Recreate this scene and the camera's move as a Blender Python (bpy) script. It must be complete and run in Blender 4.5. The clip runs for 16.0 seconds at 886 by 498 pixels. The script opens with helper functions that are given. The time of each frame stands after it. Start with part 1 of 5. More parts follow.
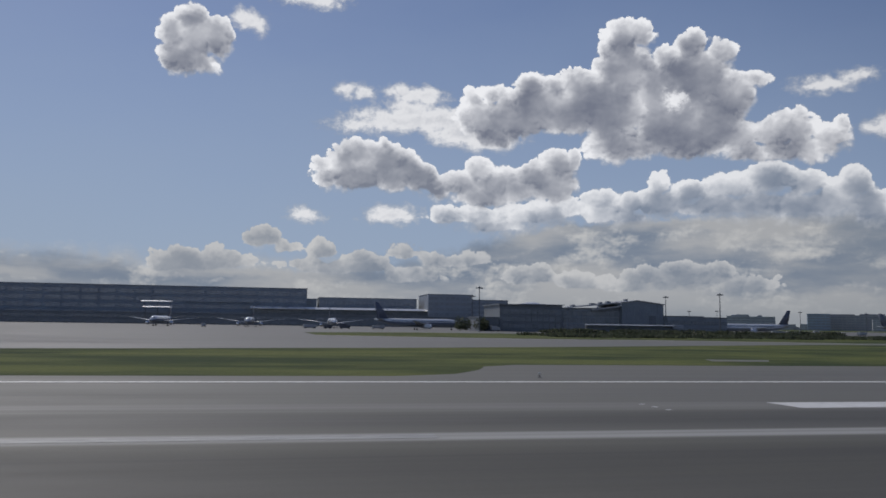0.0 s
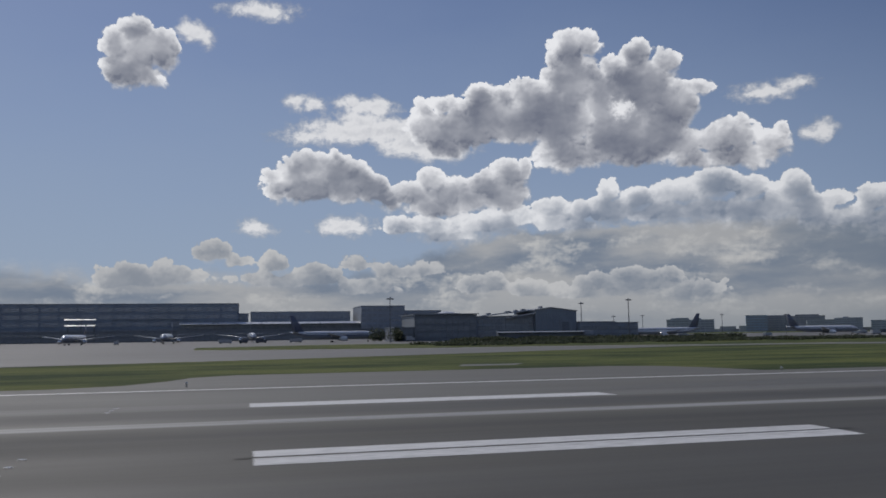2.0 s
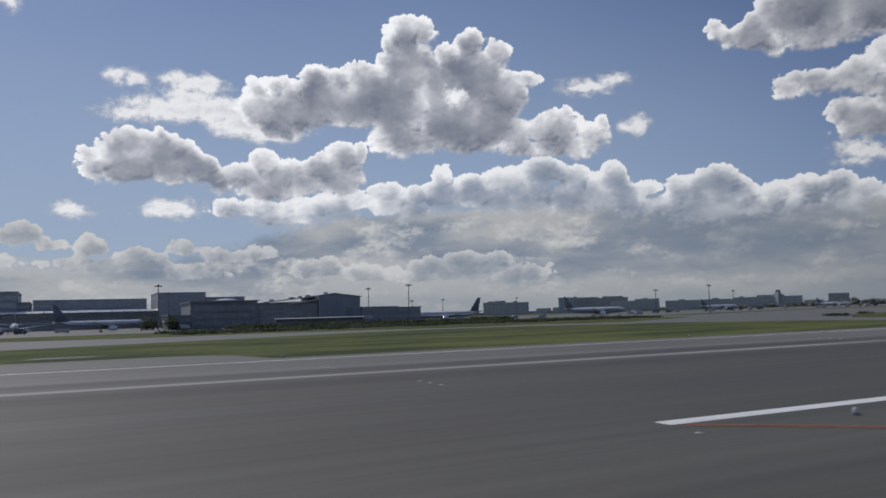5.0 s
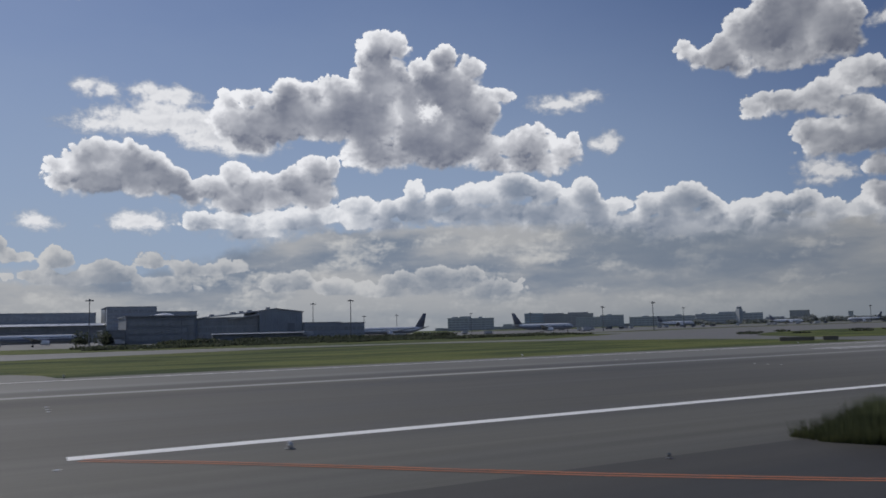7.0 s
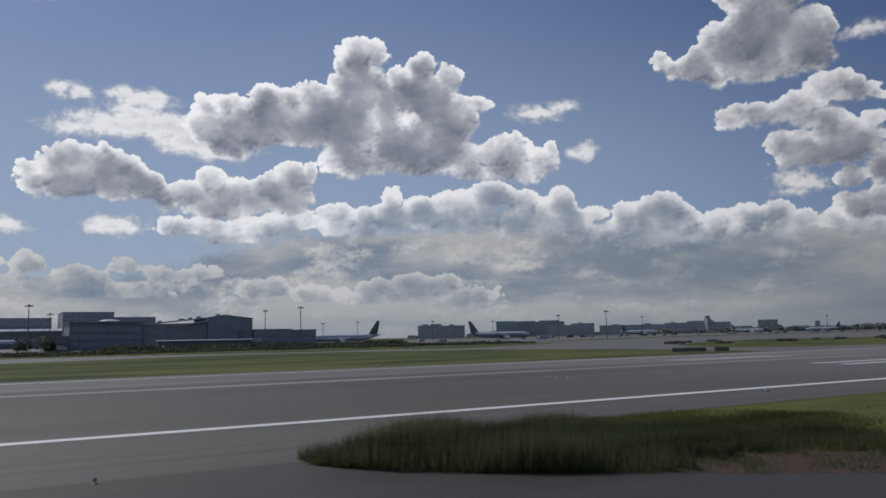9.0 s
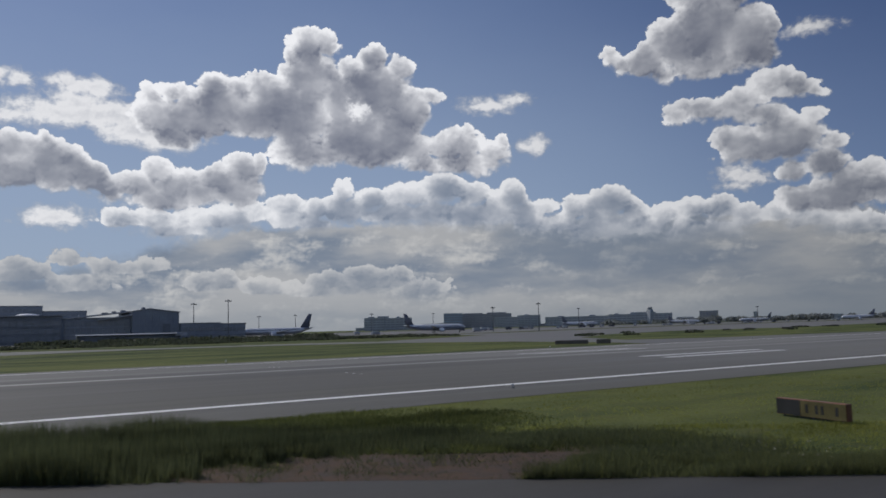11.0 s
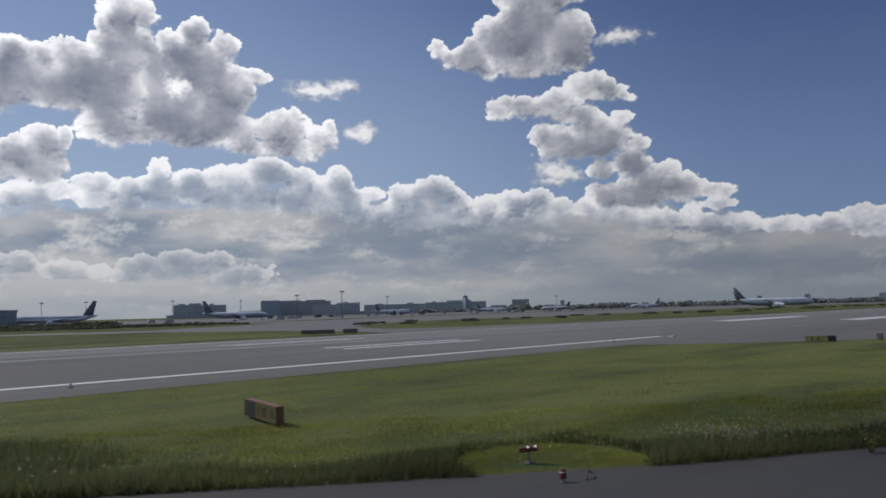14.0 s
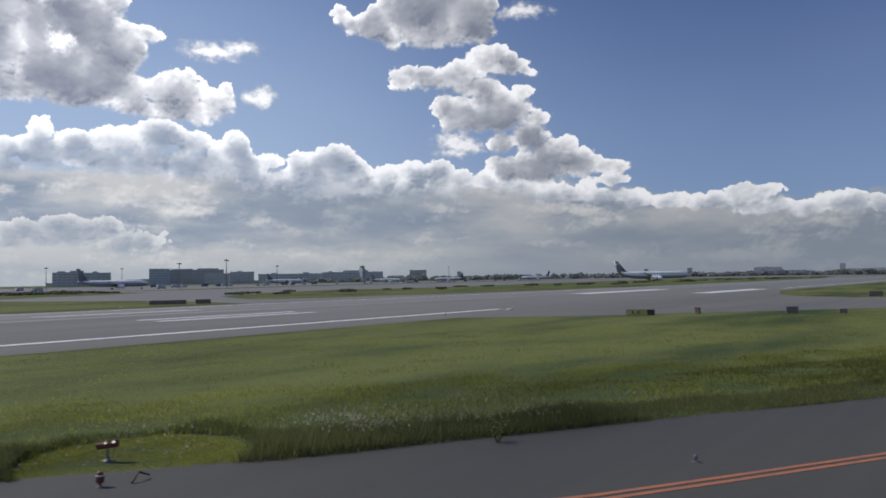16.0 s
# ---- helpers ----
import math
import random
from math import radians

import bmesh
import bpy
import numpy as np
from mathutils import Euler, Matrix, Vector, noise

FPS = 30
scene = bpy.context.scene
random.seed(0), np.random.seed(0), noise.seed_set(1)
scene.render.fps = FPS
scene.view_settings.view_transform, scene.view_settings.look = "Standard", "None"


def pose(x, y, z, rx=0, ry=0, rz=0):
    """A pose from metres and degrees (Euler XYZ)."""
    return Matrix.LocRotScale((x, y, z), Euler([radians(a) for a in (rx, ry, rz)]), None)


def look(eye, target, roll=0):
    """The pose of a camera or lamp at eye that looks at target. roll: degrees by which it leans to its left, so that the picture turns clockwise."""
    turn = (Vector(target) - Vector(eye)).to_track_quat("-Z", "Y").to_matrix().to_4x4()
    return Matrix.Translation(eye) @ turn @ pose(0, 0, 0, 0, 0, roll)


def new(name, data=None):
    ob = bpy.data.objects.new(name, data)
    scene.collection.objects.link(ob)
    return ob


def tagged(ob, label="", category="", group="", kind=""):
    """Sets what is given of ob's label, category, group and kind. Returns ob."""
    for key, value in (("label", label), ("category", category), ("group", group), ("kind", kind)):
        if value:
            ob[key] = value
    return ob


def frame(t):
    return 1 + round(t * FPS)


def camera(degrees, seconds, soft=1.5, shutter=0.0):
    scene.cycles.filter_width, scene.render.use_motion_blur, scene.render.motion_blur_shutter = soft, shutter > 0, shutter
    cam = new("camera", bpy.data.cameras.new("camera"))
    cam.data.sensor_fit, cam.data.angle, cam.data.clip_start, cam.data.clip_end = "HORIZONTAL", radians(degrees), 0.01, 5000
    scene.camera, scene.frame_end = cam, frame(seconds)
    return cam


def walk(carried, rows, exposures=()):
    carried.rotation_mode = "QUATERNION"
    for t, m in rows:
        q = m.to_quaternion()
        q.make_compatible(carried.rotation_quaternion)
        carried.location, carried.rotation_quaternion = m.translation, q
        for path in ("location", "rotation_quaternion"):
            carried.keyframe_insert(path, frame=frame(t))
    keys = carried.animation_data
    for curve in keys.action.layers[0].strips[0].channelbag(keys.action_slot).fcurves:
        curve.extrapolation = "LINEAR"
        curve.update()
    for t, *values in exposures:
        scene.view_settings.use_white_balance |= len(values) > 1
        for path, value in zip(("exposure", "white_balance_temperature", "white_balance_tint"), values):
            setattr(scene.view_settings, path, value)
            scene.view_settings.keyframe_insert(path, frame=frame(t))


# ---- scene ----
cam = camera(58.93, 16.0, soft=1.7, shutter=0.3)
PATH = [
    (0.0, pose(0.00, -26.96, 3.98, 95.46, -0.80, -10.85)),
    (0.5, pose(6.27, -29.53, 3.98, 95.60, -0.36, -11.67)),
    (1.0, pose(12.52, -32.13, 3.98, 95.68, 0.11, -12.45)),
    (1.5, pose(18.67, -34.73, 3.98, 95.89, 0.44, -13.39)),
    (2.0, pose(24.87, -37.36, 3.98, 96.22, 0.76, -14.11)),
    (2.5, pose(30.60, -40.09, 3.98, 96.10, 0.50, -14.92)),
    (3.0, pose(36.31, -42.85, 3.98, 95.97, -0.01, -15.65)),
    (3.5, pose(41.82, -45.48, 3.98, 95.07, -0.01, -16.20)),
    (4.0, pose(47.16, -47.93, 3.98, 95.27, 0.56, -16.62)),
    (4.5, pose(52.41, -50.21, 3.98, 94.97, 1.33, -20.50)),
    (5.0, pose(57.40, -52.25, 3.98, 94.84, 1.69, -26.08)),
    (5.2, pose(59.34, -53.03, 3.98, 95.45, 1.03, -26.15)),
    (7.5, pose(79.96, -62.73, 3.98, 95.92, 1.59, -28.62)),
    (8.0, pose(83.98, -64.67, 3.98, 96.10, 1.41, -29.12)),
    (10.5, pose(101.35, -73.30, 3.98, 96.06, 1.36, -32.08)),
    (11.0, pose(104.28, -74.72, 3.98, 95.73, 1.46, -33.39)),
    (11.5, pose(107.03, -76.15, 3.98, 95.97, 1.42, -34.05)),
    (12.0, pose(109.54, -77.64, 3.98, 95.78, 1.24, -34.78)),
    (12.5, pose(111.90, -79.07, 3.98, 95.44, 0.94, -36.20)),
    (13.0, pose(114.22, -80.46, 3.98, 95.09, 0.90, -39.28)),
    (13.5, pose(116.41, -81.69, 3.98, 94.64, 1.21, -42.97)),
    (14.0, pose(118.59, -82.81, 3.98, 94.51, 1.37, -46.17)),
    (14.5, pose(120.57, -83.86, 3.98, 94.33, 1.15, -48.37)),
    (15.0, pose(122.43, -84.95, 3.98, 93.80, 1.46, -50.05)),
    (15.5, pose(124.16, -86.16, 3.98, 93.09, 0.28, -52.05)),
    (16.0, pose(125.96, -87.25, 3.98, 92.21, 0.88, -53.50)),
]
walk(cam, PATH, exposures=((0.0, -0.26, 6500, 10.7), (2.5, -0.36, 6500, 10.7), (3.8, -0.32, 6500, 10.7), (5.0, -0.17, 6500, 10.7), (8.0, -0.26, 6500, 10.7), (11.0, -0.23, 6500, 10.7), (13.0, -0.17, 6500, 10.7), (14.5, 0.03, 6500, 10.7), (15.5, 0.13, 6500, 10.7), (16.0, 0.31, 6500, 10.7)))

# ---------------------------------------------------------------- node helpers


class Nodes:
    """A thin wrapper that adds nodes to one tree and links them."""

    def __init__(self, tree):
        self.t = tree

    def add(self, kind, **props):
        n = self.t.nodes.new(kind)
        for k, val in props.items():
            if k == "operation":
                n.operation = val
            elif k == "dims":
                n.noise_dimensions = val
            elif k == "vdims":
                n.voronoi_dimensions = val
        return n

    def put(self, socket, val):
        if hasattr(val, "links"):
            self.t.links.new(val, socket)
        else:
            socket.default_value = val

    def math(self, op, a, b=0.0, c=0.0, clamp=False):
        n = self.add("ShaderNodeMath", operation=op)
        n.use_clamp = clamp
        for s, val in zip(n.inputs, (a, b, c)):
            self.put(s, val)
        return n.outputs[0]

    def vec(self, op, a, b=(0, 0, 0), c=(0, 0, 0)):
        n = self.add("ShaderNodeVectorMath", operation=op)
        for s, val in zip(n.inputs, (a, b, c)):
            self.put(s, val)
        return n.outputs["Value"] if op in ("LENGTH", "DOT_PRODUCT", "DISTANCE") else n.outputs["Vector"]

    def noise(self, vector, scale, detail=3.0, rough=0.5, color=False, dims="3D"):
        n = self.add("ShaderNodeTexNoise", dims=dims)
        self.put(n.inputs["Vector"], vector)
        n.inputs["Scale"].default_value = scale
        n.inputs["Detail"].default_value = detail
        n.inputs["Roughness"].default_value = rough
        return n.outputs["Color" if color else "Fac"]

    def step(self, x, lo, hi, a=0.0, b=1.0, smooth=True):
        n = self.add("ShaderNodeMapRange")
        n.interpolation_type = "SMOOTHSTEP" if smooth else "LINEAR"
        for s, val in zip(n.inputs, (x, lo, hi, a, b)):
            self.put(s, val)
        return n.outputs["Result"]

    def mix(self, fac, a, b):
        n = self.add("ShaderNodeMix")
        n.data_type = "RGBA"
        self.put(n.inputs[0], fac)
        self.put(n.inputs[6], a)
        self.put(n.inputs[7], b)
        return n.outputs[2]


# ---------------------------------------------------------------- sky, sun

SUN_AZ, SUN_EL = -22.0, 45.0      # degrees from +y towards +x, and above the horizon

# heaps of cumulus: azimuth, elevation and half sizes in degrees
FRONT = {
    "tower_peak": [(23.7, 20.3, 1.35, 1.07), (25.2, 20.4, 0.89, 0.77), (22.7, 19.5, 0.55, 0.69), (23.8, 18.3, 2.11, 1.95), (27.0, 18.7, 1.01, 0.78), (28.7, 19.3, 1.01, 1.04), (30.7, 18.7, 1.09, 0.97), (29.0, 17.2, 2.61, 1.97), (32.8, 16.8, 1.12, 0.51), (31.2, 15.9, 1.67, 1.58), (26.1, 16.7, 1.77, 1.78)],
    "tower_arm": [(12.9, 16.1, 0.8, 0.97), (14.4, 16.6, 1.21, 0.78), (17.1, 17.2, 1.15, 0.86), (18.9, 17.3, 1.33, 0.78), (20.5, 17.2, 1.46, 1.06), (15.5, 14.9, 3.45, 1.5), (19.7, 15.4, 3.73, 1.78), (23.0, 15.6, 2.52, 2.39), (14.9, 13.8, 2.22, 0.87), (13.5, 15.1, 1.6, 1.37), (17.8, 15.8, 2.88, 1.65), (21.4, 16.6, 2.09, 1.5)],
    "tower_foot": [(24.0, 12.9, 3.01, 1.37), (23.0, 13.6, 1.67, 1.01), (29.9, 14.0, 2.42, 2.01), (27.2, 14.3, 2.52, 2.41), (28.2, 12.4, 2.93, 0.73), (31.5, 13.1, 1.66, 1.21)],
    "right_lobe": [(33.5, 13.2, 1.4, 1.04), (35.1, 13.2, 1.72, 1.12), (37.3, 12.5, 1.29, 0.87), (35.4, 12.0, 2.69, 0.88), (38.2, 13.3, 0.4, 0.55), (35.6, 14.0, 0.41, 0.55), (34.6, 14.0, 0.41, 0.56), (32.9, 11.9, 1.86, 0.65)],
    "anvil": [(46.2, 18.7, 0.71, 0.54), (47.6, 18.1, 1.05, 0.62), (48.9, 18.2, 1.6, 1.32), (50.8, 19.1, 2.02, 1.84), (53.4, 19.6, 3.36, 2.1), (55.6, 19.1, 2.17, 2.1), (52.4, 17.5, 3.77, 0.93), (56.7, 17.9, 1.0, 1.23), (50.3, 17.1, 1.68, 0.63), (53.9, 22.2, 3.16, 1.48)],
    "high_puff": [(-7.7, 20.4, 1.2, 1.23), (-6.0, 19.5, 1.34, 1.4), (-8.4, 18.0, 1.41, 1.11), (-6.9, 17.9, 1.32, 0.82), (-9.0, 19.7, 0.92, 0.9), (-7.5, 19.1, 1.58, 1.62)],
}
LOWER = {
    "left_heap": [(4.6, 12.3, 1.67, 0.98), (3.6, 11.7, 1.5, 1.2), (6.4, 12.7, 0.45, 0.69), (1.8, 11.3, 0.56, 0.45), (4.7, 10.6, 2.97, 1.14), (7.9, 11.4, 1.36, 1.08), (8.9, 10.6, 1.37, 1.09), (2.2, 10.3, 0.7, 0.75), (6.4, 11.7, 1.41, 1.23), (6.9, 10.5, 2.24, 1.0), (10.1, 10.1, 1.0, 0.63)],
    "mid_heap": [(13.4, 11.1, 1.03, 0.88), (11.9, 10.3, 1.49, 0.79), (14.9, 10.3, 1.93, 1.04), (17.5, 10.7, 1.55, 1.05), (19.3, 11.6, 1.36, 1.13), (20.2, 11.7, 0.66, 1.05), (13.9, 9.4, 3.38, 0.8), (18.7, 10.0, 1.85, 1.38), (10.5, 9.8, 1.08, 0.71), (16.3, 9.9, 2.43, 1.05), (12.7, 9.9, 2.37, 0.8)],
    "stair_top": [(57.2, 16.1, 1.24, 0.7), (58.3, 15.3, 1.89, 0.78), (59.8, 14.8, 0.65, 0.47), (52.2, 14.7, 1.76, 0.72), (50.7, 14.2, 1.0, 0.56), (54.4, 14.4, 2.41, 0.79), (56.3, 13.8, 1.9, 0.72), (55.5, 14.9, 1.66, 0.71)],
    "stair_heart": [(55.0, 12.0, 2.07, 1.21), (57.7, 12.2, 2.46, 1.44), (59.4, 13.3, 0.9, 0.51), (54.0, 12.4, 1.0, 0.89), (56.8, 11.4, 3.49, 0.81), (60.5, 11.5, 0.89, 0.52)],
    "stair_foot": [(58.0, 9.9, 1.06, 0.65), (60.1, 10.1, 1.29, 1.04), (61.2, 9.0, 1.52, 0.96), (62.7, 9.5, 0.71, 0.48), (63.3, 8.2, 1.66, 1.12), (60.4, 8.0, 2.33, 1.29), (58.4, 8.0, 1.55, 0.89), (65.3, 7.8, 1.16, 0.4)],
}
ROW = {
    "row_left": [(22.4, 8.8, 1.41, 0.82), (24.5, 8.7, 1.0, 0.66), (20.3, 8.3, 1.57, 0.74), (17.1, 7.9, 2.68, 0.81), (12.7, 7.8, 2.6, 0.72), (18.7, 8.2, 2.45, 0.9), (22.8, 7.9, 2.9, 0.9), (14.6, 7.2, 3.59, 0.65)],
    "row_mid": [(26.4, 9.9, 0.71, 1.11), (28.3, 9.4, 1.42, 0.98), (31.2, 9.6, 1.99, 0.98), (33.7, 9.9, 1.72, 1.06), (35.8, 9.5, 1.38, 0.97), (31.2, 8.4, 4.74, 1.06), (35.3, 8.2, 2.43, 1.14), (26.4, 8.6, 1.67, 1.15), (37.4, 8.2, 1.6, 1.21)],
    "row_dome": [(38.8, 9.3, 1.19, 1.12), (39.3, 8.2, 1.11, 1.28), (41.1, 8.4, 1.01, 0.75), (41.2, 7.3, 1.4, 0.95), (43.2, 8.1, 0.91, 0.94), (45.6, 8.4, 1.7, 1.24), (44.5, 8.0, 1.35, 0.94), (47.3, 7.7, 1.01, 0.84), (45.3, 6.7, 3.26, 1.32), (40.0, 7.6, 1.57, 1.12), (42.3, 7.2, 1.53, 0.95)],
    "row_right": [(49.3, 7.3, 1.13, 0.91), (51.5, 7.7, 0.95, 0.74), (53.2, 7.6, 1.45, 0.81), (54.9, 7.0, 1.28, 0.94), (52.1, 6.2, 3.7, 1.11), (48.3, 6.8, 1.78, 1.07)],
    "far_right": [(57.1, 7.2, 1.64, 0.73), (59.1, 6.5, 2.43, 0.73), (62.5, 5.9, 3.16, 0.72), (65.4, 5.8, 1.93, 0.6), (65.7, 6.9, 0.77, 0.32), (67.7, 5.3, 1.05, 0.47), (69.6, 5.2, 1.47, 0.54), (72.5, 5.1, 1.42, 0.57), (74.9, 5.4, 1.37, 0.6), (76.0, 5.7, 0.87, 0.37), (75.6, 4.6, 2.03, 0.6), (78.7, 4.4, 1.21, 0.62), (81.0, 4.5, 1.52, 0.71), (83.7, 4.3, 1.72, 0.62)],
}
LOW = {
    "low_left": [(-2.1, 5.9, 1.09, 0.72), (-0.7, 5.4, 1.1, 0.56), (2.1, 5.2, 0.96, 0.73), (4.5, 4.5, 1.22, 0.65), (8.2, 5.1, 1.15, 0.45), (3.3, 4.0, 4.43, 0.73), (11.5, 4.6, 2.48, 0.5), (-5.0, 4.2, 2.26, 0.87), (-7.9, 4.0, 2.55, 1.01)],
    "low_mid": [(8.6, 3.5, 2.25, 0.71), (17.6, 3.4, 1.94, 0.82), (20.2, 3.1, 2.45, 0.57), (25.4, 3.4, 1.49, 0.66), (27.9, 3.4, 1.73, 0.99), (29.7, 3.5, 1.48, 0.91), (26.4, 2.8, 3.92, 0.49)],
    "low_right": [(32.0, 2.9, 2.24, 0.78)],
}
THIN = {
    "wing": [(8.9, 16.4, 1.46, 0.53), (7.6, 16.7, 0.83, 0.38), (6.9, 14.7, 2.63, 0.61), (4.9, 14.3, 1.83, 0.38), (8.1, 15.4, 1.52, 0.61), (10.6, 14.7, 1.76, 0.77), (11.9, 14.0, 2.17, 0.86), (5.8, 14.9, 1.48, 0.53), (8.8, 14.7, 2.3, 0.69), (13.5, 13.3, 2.0, 0.47)],
    "shreds": [(3.3, 16.7, 0.43, 0.29), (4.6, 16.6, 0.58, 0.33), (7.1, 7.9, 1.41, 0.51), (0.7, 7.7, 0.75, 0.37), (37.2, 16.0, 1.38, 0.35), (38.9, 16.3, 0.56, 0.15), (40.6, 13.0, 0.63, 0.47), (39.6, 13.1, 0.28, 0.24)],
    "stair_bits": [(54.2, 10.0, 0.62, 0.33), (55.3, 9.6, 0.83, 0.45), (54.8, 9.1, 0.5, 0.16), (59.6, 18.9, 0.9, 0.27)],
    "high_wisps": [(0.9, 22.7, 1.64, 0.37), (-3.7, 21.0, 0.79, 0.44), (-3.0, 20.5, 0.28, 0.22)],
}


def heap_field(name, heaps):
    """A node group: how many degrees deep a direction lies inside the heaps, below zero outside."""
    tree = bpy.data.node_groups.new(name, "ShaderNodeTree")
    tree.interface.new_socket("P", in_out="INPUT", socket_type="NodeSocketVector")
    tree.interface.new_socket("Depth", in_out="OUTPUT", socket_type="NodeSocketFloat")
    g = Nodes(tree)
    p = g.add("NodeGroupInput").outputs["P"]
    acc = None
    for heap in heaps.values():
        for az, el, rx, ry in heap:
            r = 1.25 * min(rx, ry)
            q = g.vec("MULTIPLY_ADD", p, (1 / rx, 1 / ry, 0), (-az / rx, -el / ry, 0))
            d = g.math("MULTIPLY_ADD", g.vec("LENGTH", q), r, -r)
            acc = d if acc is None else g.math("SMOOTH_MIN", acc, d, 0.30)
    tree.links.new(g.math("MULTIPLY", acc, -1.0), g.add("NodeGroupOutput").inputs["Depth"])
    return tree


def build_sky():
    world = bpy.data.worlds.new("sky")
    scene.world = world
    world.use_nodes = True
    t = world.node_tree
    t.nodes.clear()
    g = Nodes(t)
    sky = g.add("ShaderNodeTexSky")
    sky.sky_type = "NISHITA"
    sky.sun_disc = False
    sky.sun_elevation, sky.sun_rotation = radians(SUN_EL), radians(SUN_AZ)
    sky.air_density, sky.dust_density, sky.ozone_density = 1.0, 0.3, 2.2
    way = g.vec("NORMALIZE", g.add("ShaderNodeTexCoord").outputs["Generated"])
    sep = g.add("ShaderNodeSeparateXYZ")
    t.links.new(way, sep.inputs[0])
    az = g.math("MULTIPLY", g.math("ARCTAN2", sep.outputs[0], sep.outputs[1]), 57.29578)
    el = g.math("MULTIPLY", g.math("ARCSINE", sep.outputs[2]), 57.29578)
    comb = g.add("ShaderNodeCombineXYZ")
    t.links.new(az, comb.inputs[0])
    t.links.new(el, comb.inputs[1])
    p = comb.outputs[0]

    # the outlines sway a little at two scales
    sway = g.vec("SUBTRACT", g.noise(p, 0.55, 2.0, 0.5, True), (0.5, 0.5, 0.5))
    fray = g.vec("SUBTRACT", g.noise(p, 3.4, 3.0, 0.6, True), (0.5, 0.5, 0.5))
    pw = g.vec("MULTIPLY_ADD", sway, (0.7, 0.6, 0), p)
    pw = g.vec("MULTIPLY_ADD", fray, (0.20, 0.20, 0), pw)

    # towards the sun, across the sky
    near_way, far_way = (-0.09, 0.20), (-0.26, 0.62)

    def cauliflower(q):
        """Round lobes upon lobes, in degrees of height: domes with creases between them, at four sizes."""
        total = None
        for scale, amp, seed in ((0.62, 0.60, 3.3), (1.35, 0.44, 7.1), (2.9, 0.25, 1.9), (6.2, 0.09, 5.7)):
            n = g.add("ShaderNodeTexVoronoi", vdims="3D")
            n.feature = "F1"
            n.inputs["Detail"].default_value = 0.0
            n.inputs["Scale"].default_value = scale
            g.put(n.inputs["Vector"], g.vec("MULTIPLY_ADD", q, (0.92, 1.0, 0), (0, 0, seed)))
            dist = n.outputs["Distance"]
            total = g.math("MULTIPLY_ADD", g.math("MULTIPLY", dist, dist), -amp, amp * 0.30 if total is None else g.math("ADD", total, amp * 0.30))
        return total

    h0 = cauliflower(pw)
    pn = g.vec("ADD", pw, (*near_way, 0))
    pf = g.vec("ADD", pw, (*far_way, 0))
    h1 = cauliflower(pn)
    h2 = cauliflower(pf)
    ragged = g.noise(p, 0.8, 4.0, 0.6)
    broad = g.noise(g.vec("MULTIPLY", pw, (0.8, 1.0, 1)), 0.42, 3.0, 0.5)
    relief = g.math("SUBTRACT", h0, h1)
    relief_far = g.math("SUBTRACT", h0, h2)

    def cumulus(heaps, name, white, grey, rim=0.42, lobes=1.0, soft=0.42, fill=0.18, spot=None):
        """One row of heaps lit from behind: bright where little cloud lies towards the sun, grey in the thick of it."""
        tree = heap_field(name, heaps)
        cores = []
        for v in (pw, pf):
            n = g.add("ShaderNodeGroup")
            n.node_tree = tree
            t.links.new(v, n.inputs[0])
            cores.append(n.outputs[0])
        c0, c2 = cores
        t0 = g.math("ADD", g.math("MULTIPLY_ADD", h0, lobes, c0), fill)
        c1 = g.math("MULTIPLY_ADD", g.math("SUBTRACT", c2, c0), 0.33, c0)
        t1 = g.math("MAXIMUM", g.math("MULTIPLY_ADD", h1, lobes, c1), 0.0)
        t2 = g.math("MAXIMUM", g.math("MULTIPLY_ADD", h2, lobes, c2), 0.0)
        under = g.step(g.math("SUBTRACT", c2, c0), -0.15, 0.45)
        width = g.math("MULTIPLY_ADD", under, soft, g.step(ragged, 0.4, 0.65, 0.05, 0.20))
        cover = g.step(t0, -0.03, width)
        tau = g.math("ADD", g.math("MULTIPLY", g.math("MAXIMUM", t0, 0.0), 0.50), g.math("MULTIPLY_ADD", t1, 0.55, g.math("MULTIPLY", t2, 0.65)))
        tau = g.math("MULTIPLY", tau, g.step(broad, 0.34, 0.68, 0.5, 1.5))
        if spot:
            # a thin bright place where the light comes through
            thin = g.vec("LENGTH", g.vec("MULTIPLY_ADD", pw, (1 / 1.0, 1 / 0.85, 0), (-spot[0], -spot[1] / 0.85, 0)))
            tau = g.math("MULTIPLY", tau, g.step(g.math("MULTIPLY_ADD", g.math("SUBTRACT", ragged, 0.5), 3.4, thin), 0.25, 1.5, 0.06, 1.0))
        lum = g.math("EXPONENT", g.math("MULTIPLY", tau, -0.85 / rim))
        # lobes that stand proud catch the light, the creases between them do not
        fade = g.step(t0, 0.1, 1.4, 1.0, 0.10)
        lit = g.math("MULTIPLY_ADD", relief, 0.62, g.math("MULTIPLY", relief_far, 0.50))
        lum = g.math("MULTIPLY_ADD", g.math("MULTIPLY", lit, fade), lobes * 0.85, lum)
        lum = g.math("MULTIPLY_ADD", g.math("SUBTRACT", broad, 0.5), -0.75, g.math("ADD", lum, 0.10))
        # the light rises softly from the shaded heart to the rim
        lum = g.step(lum, -0.04, 1.0, smooth=False)
        return cover, g.mix(lum, grey, white)

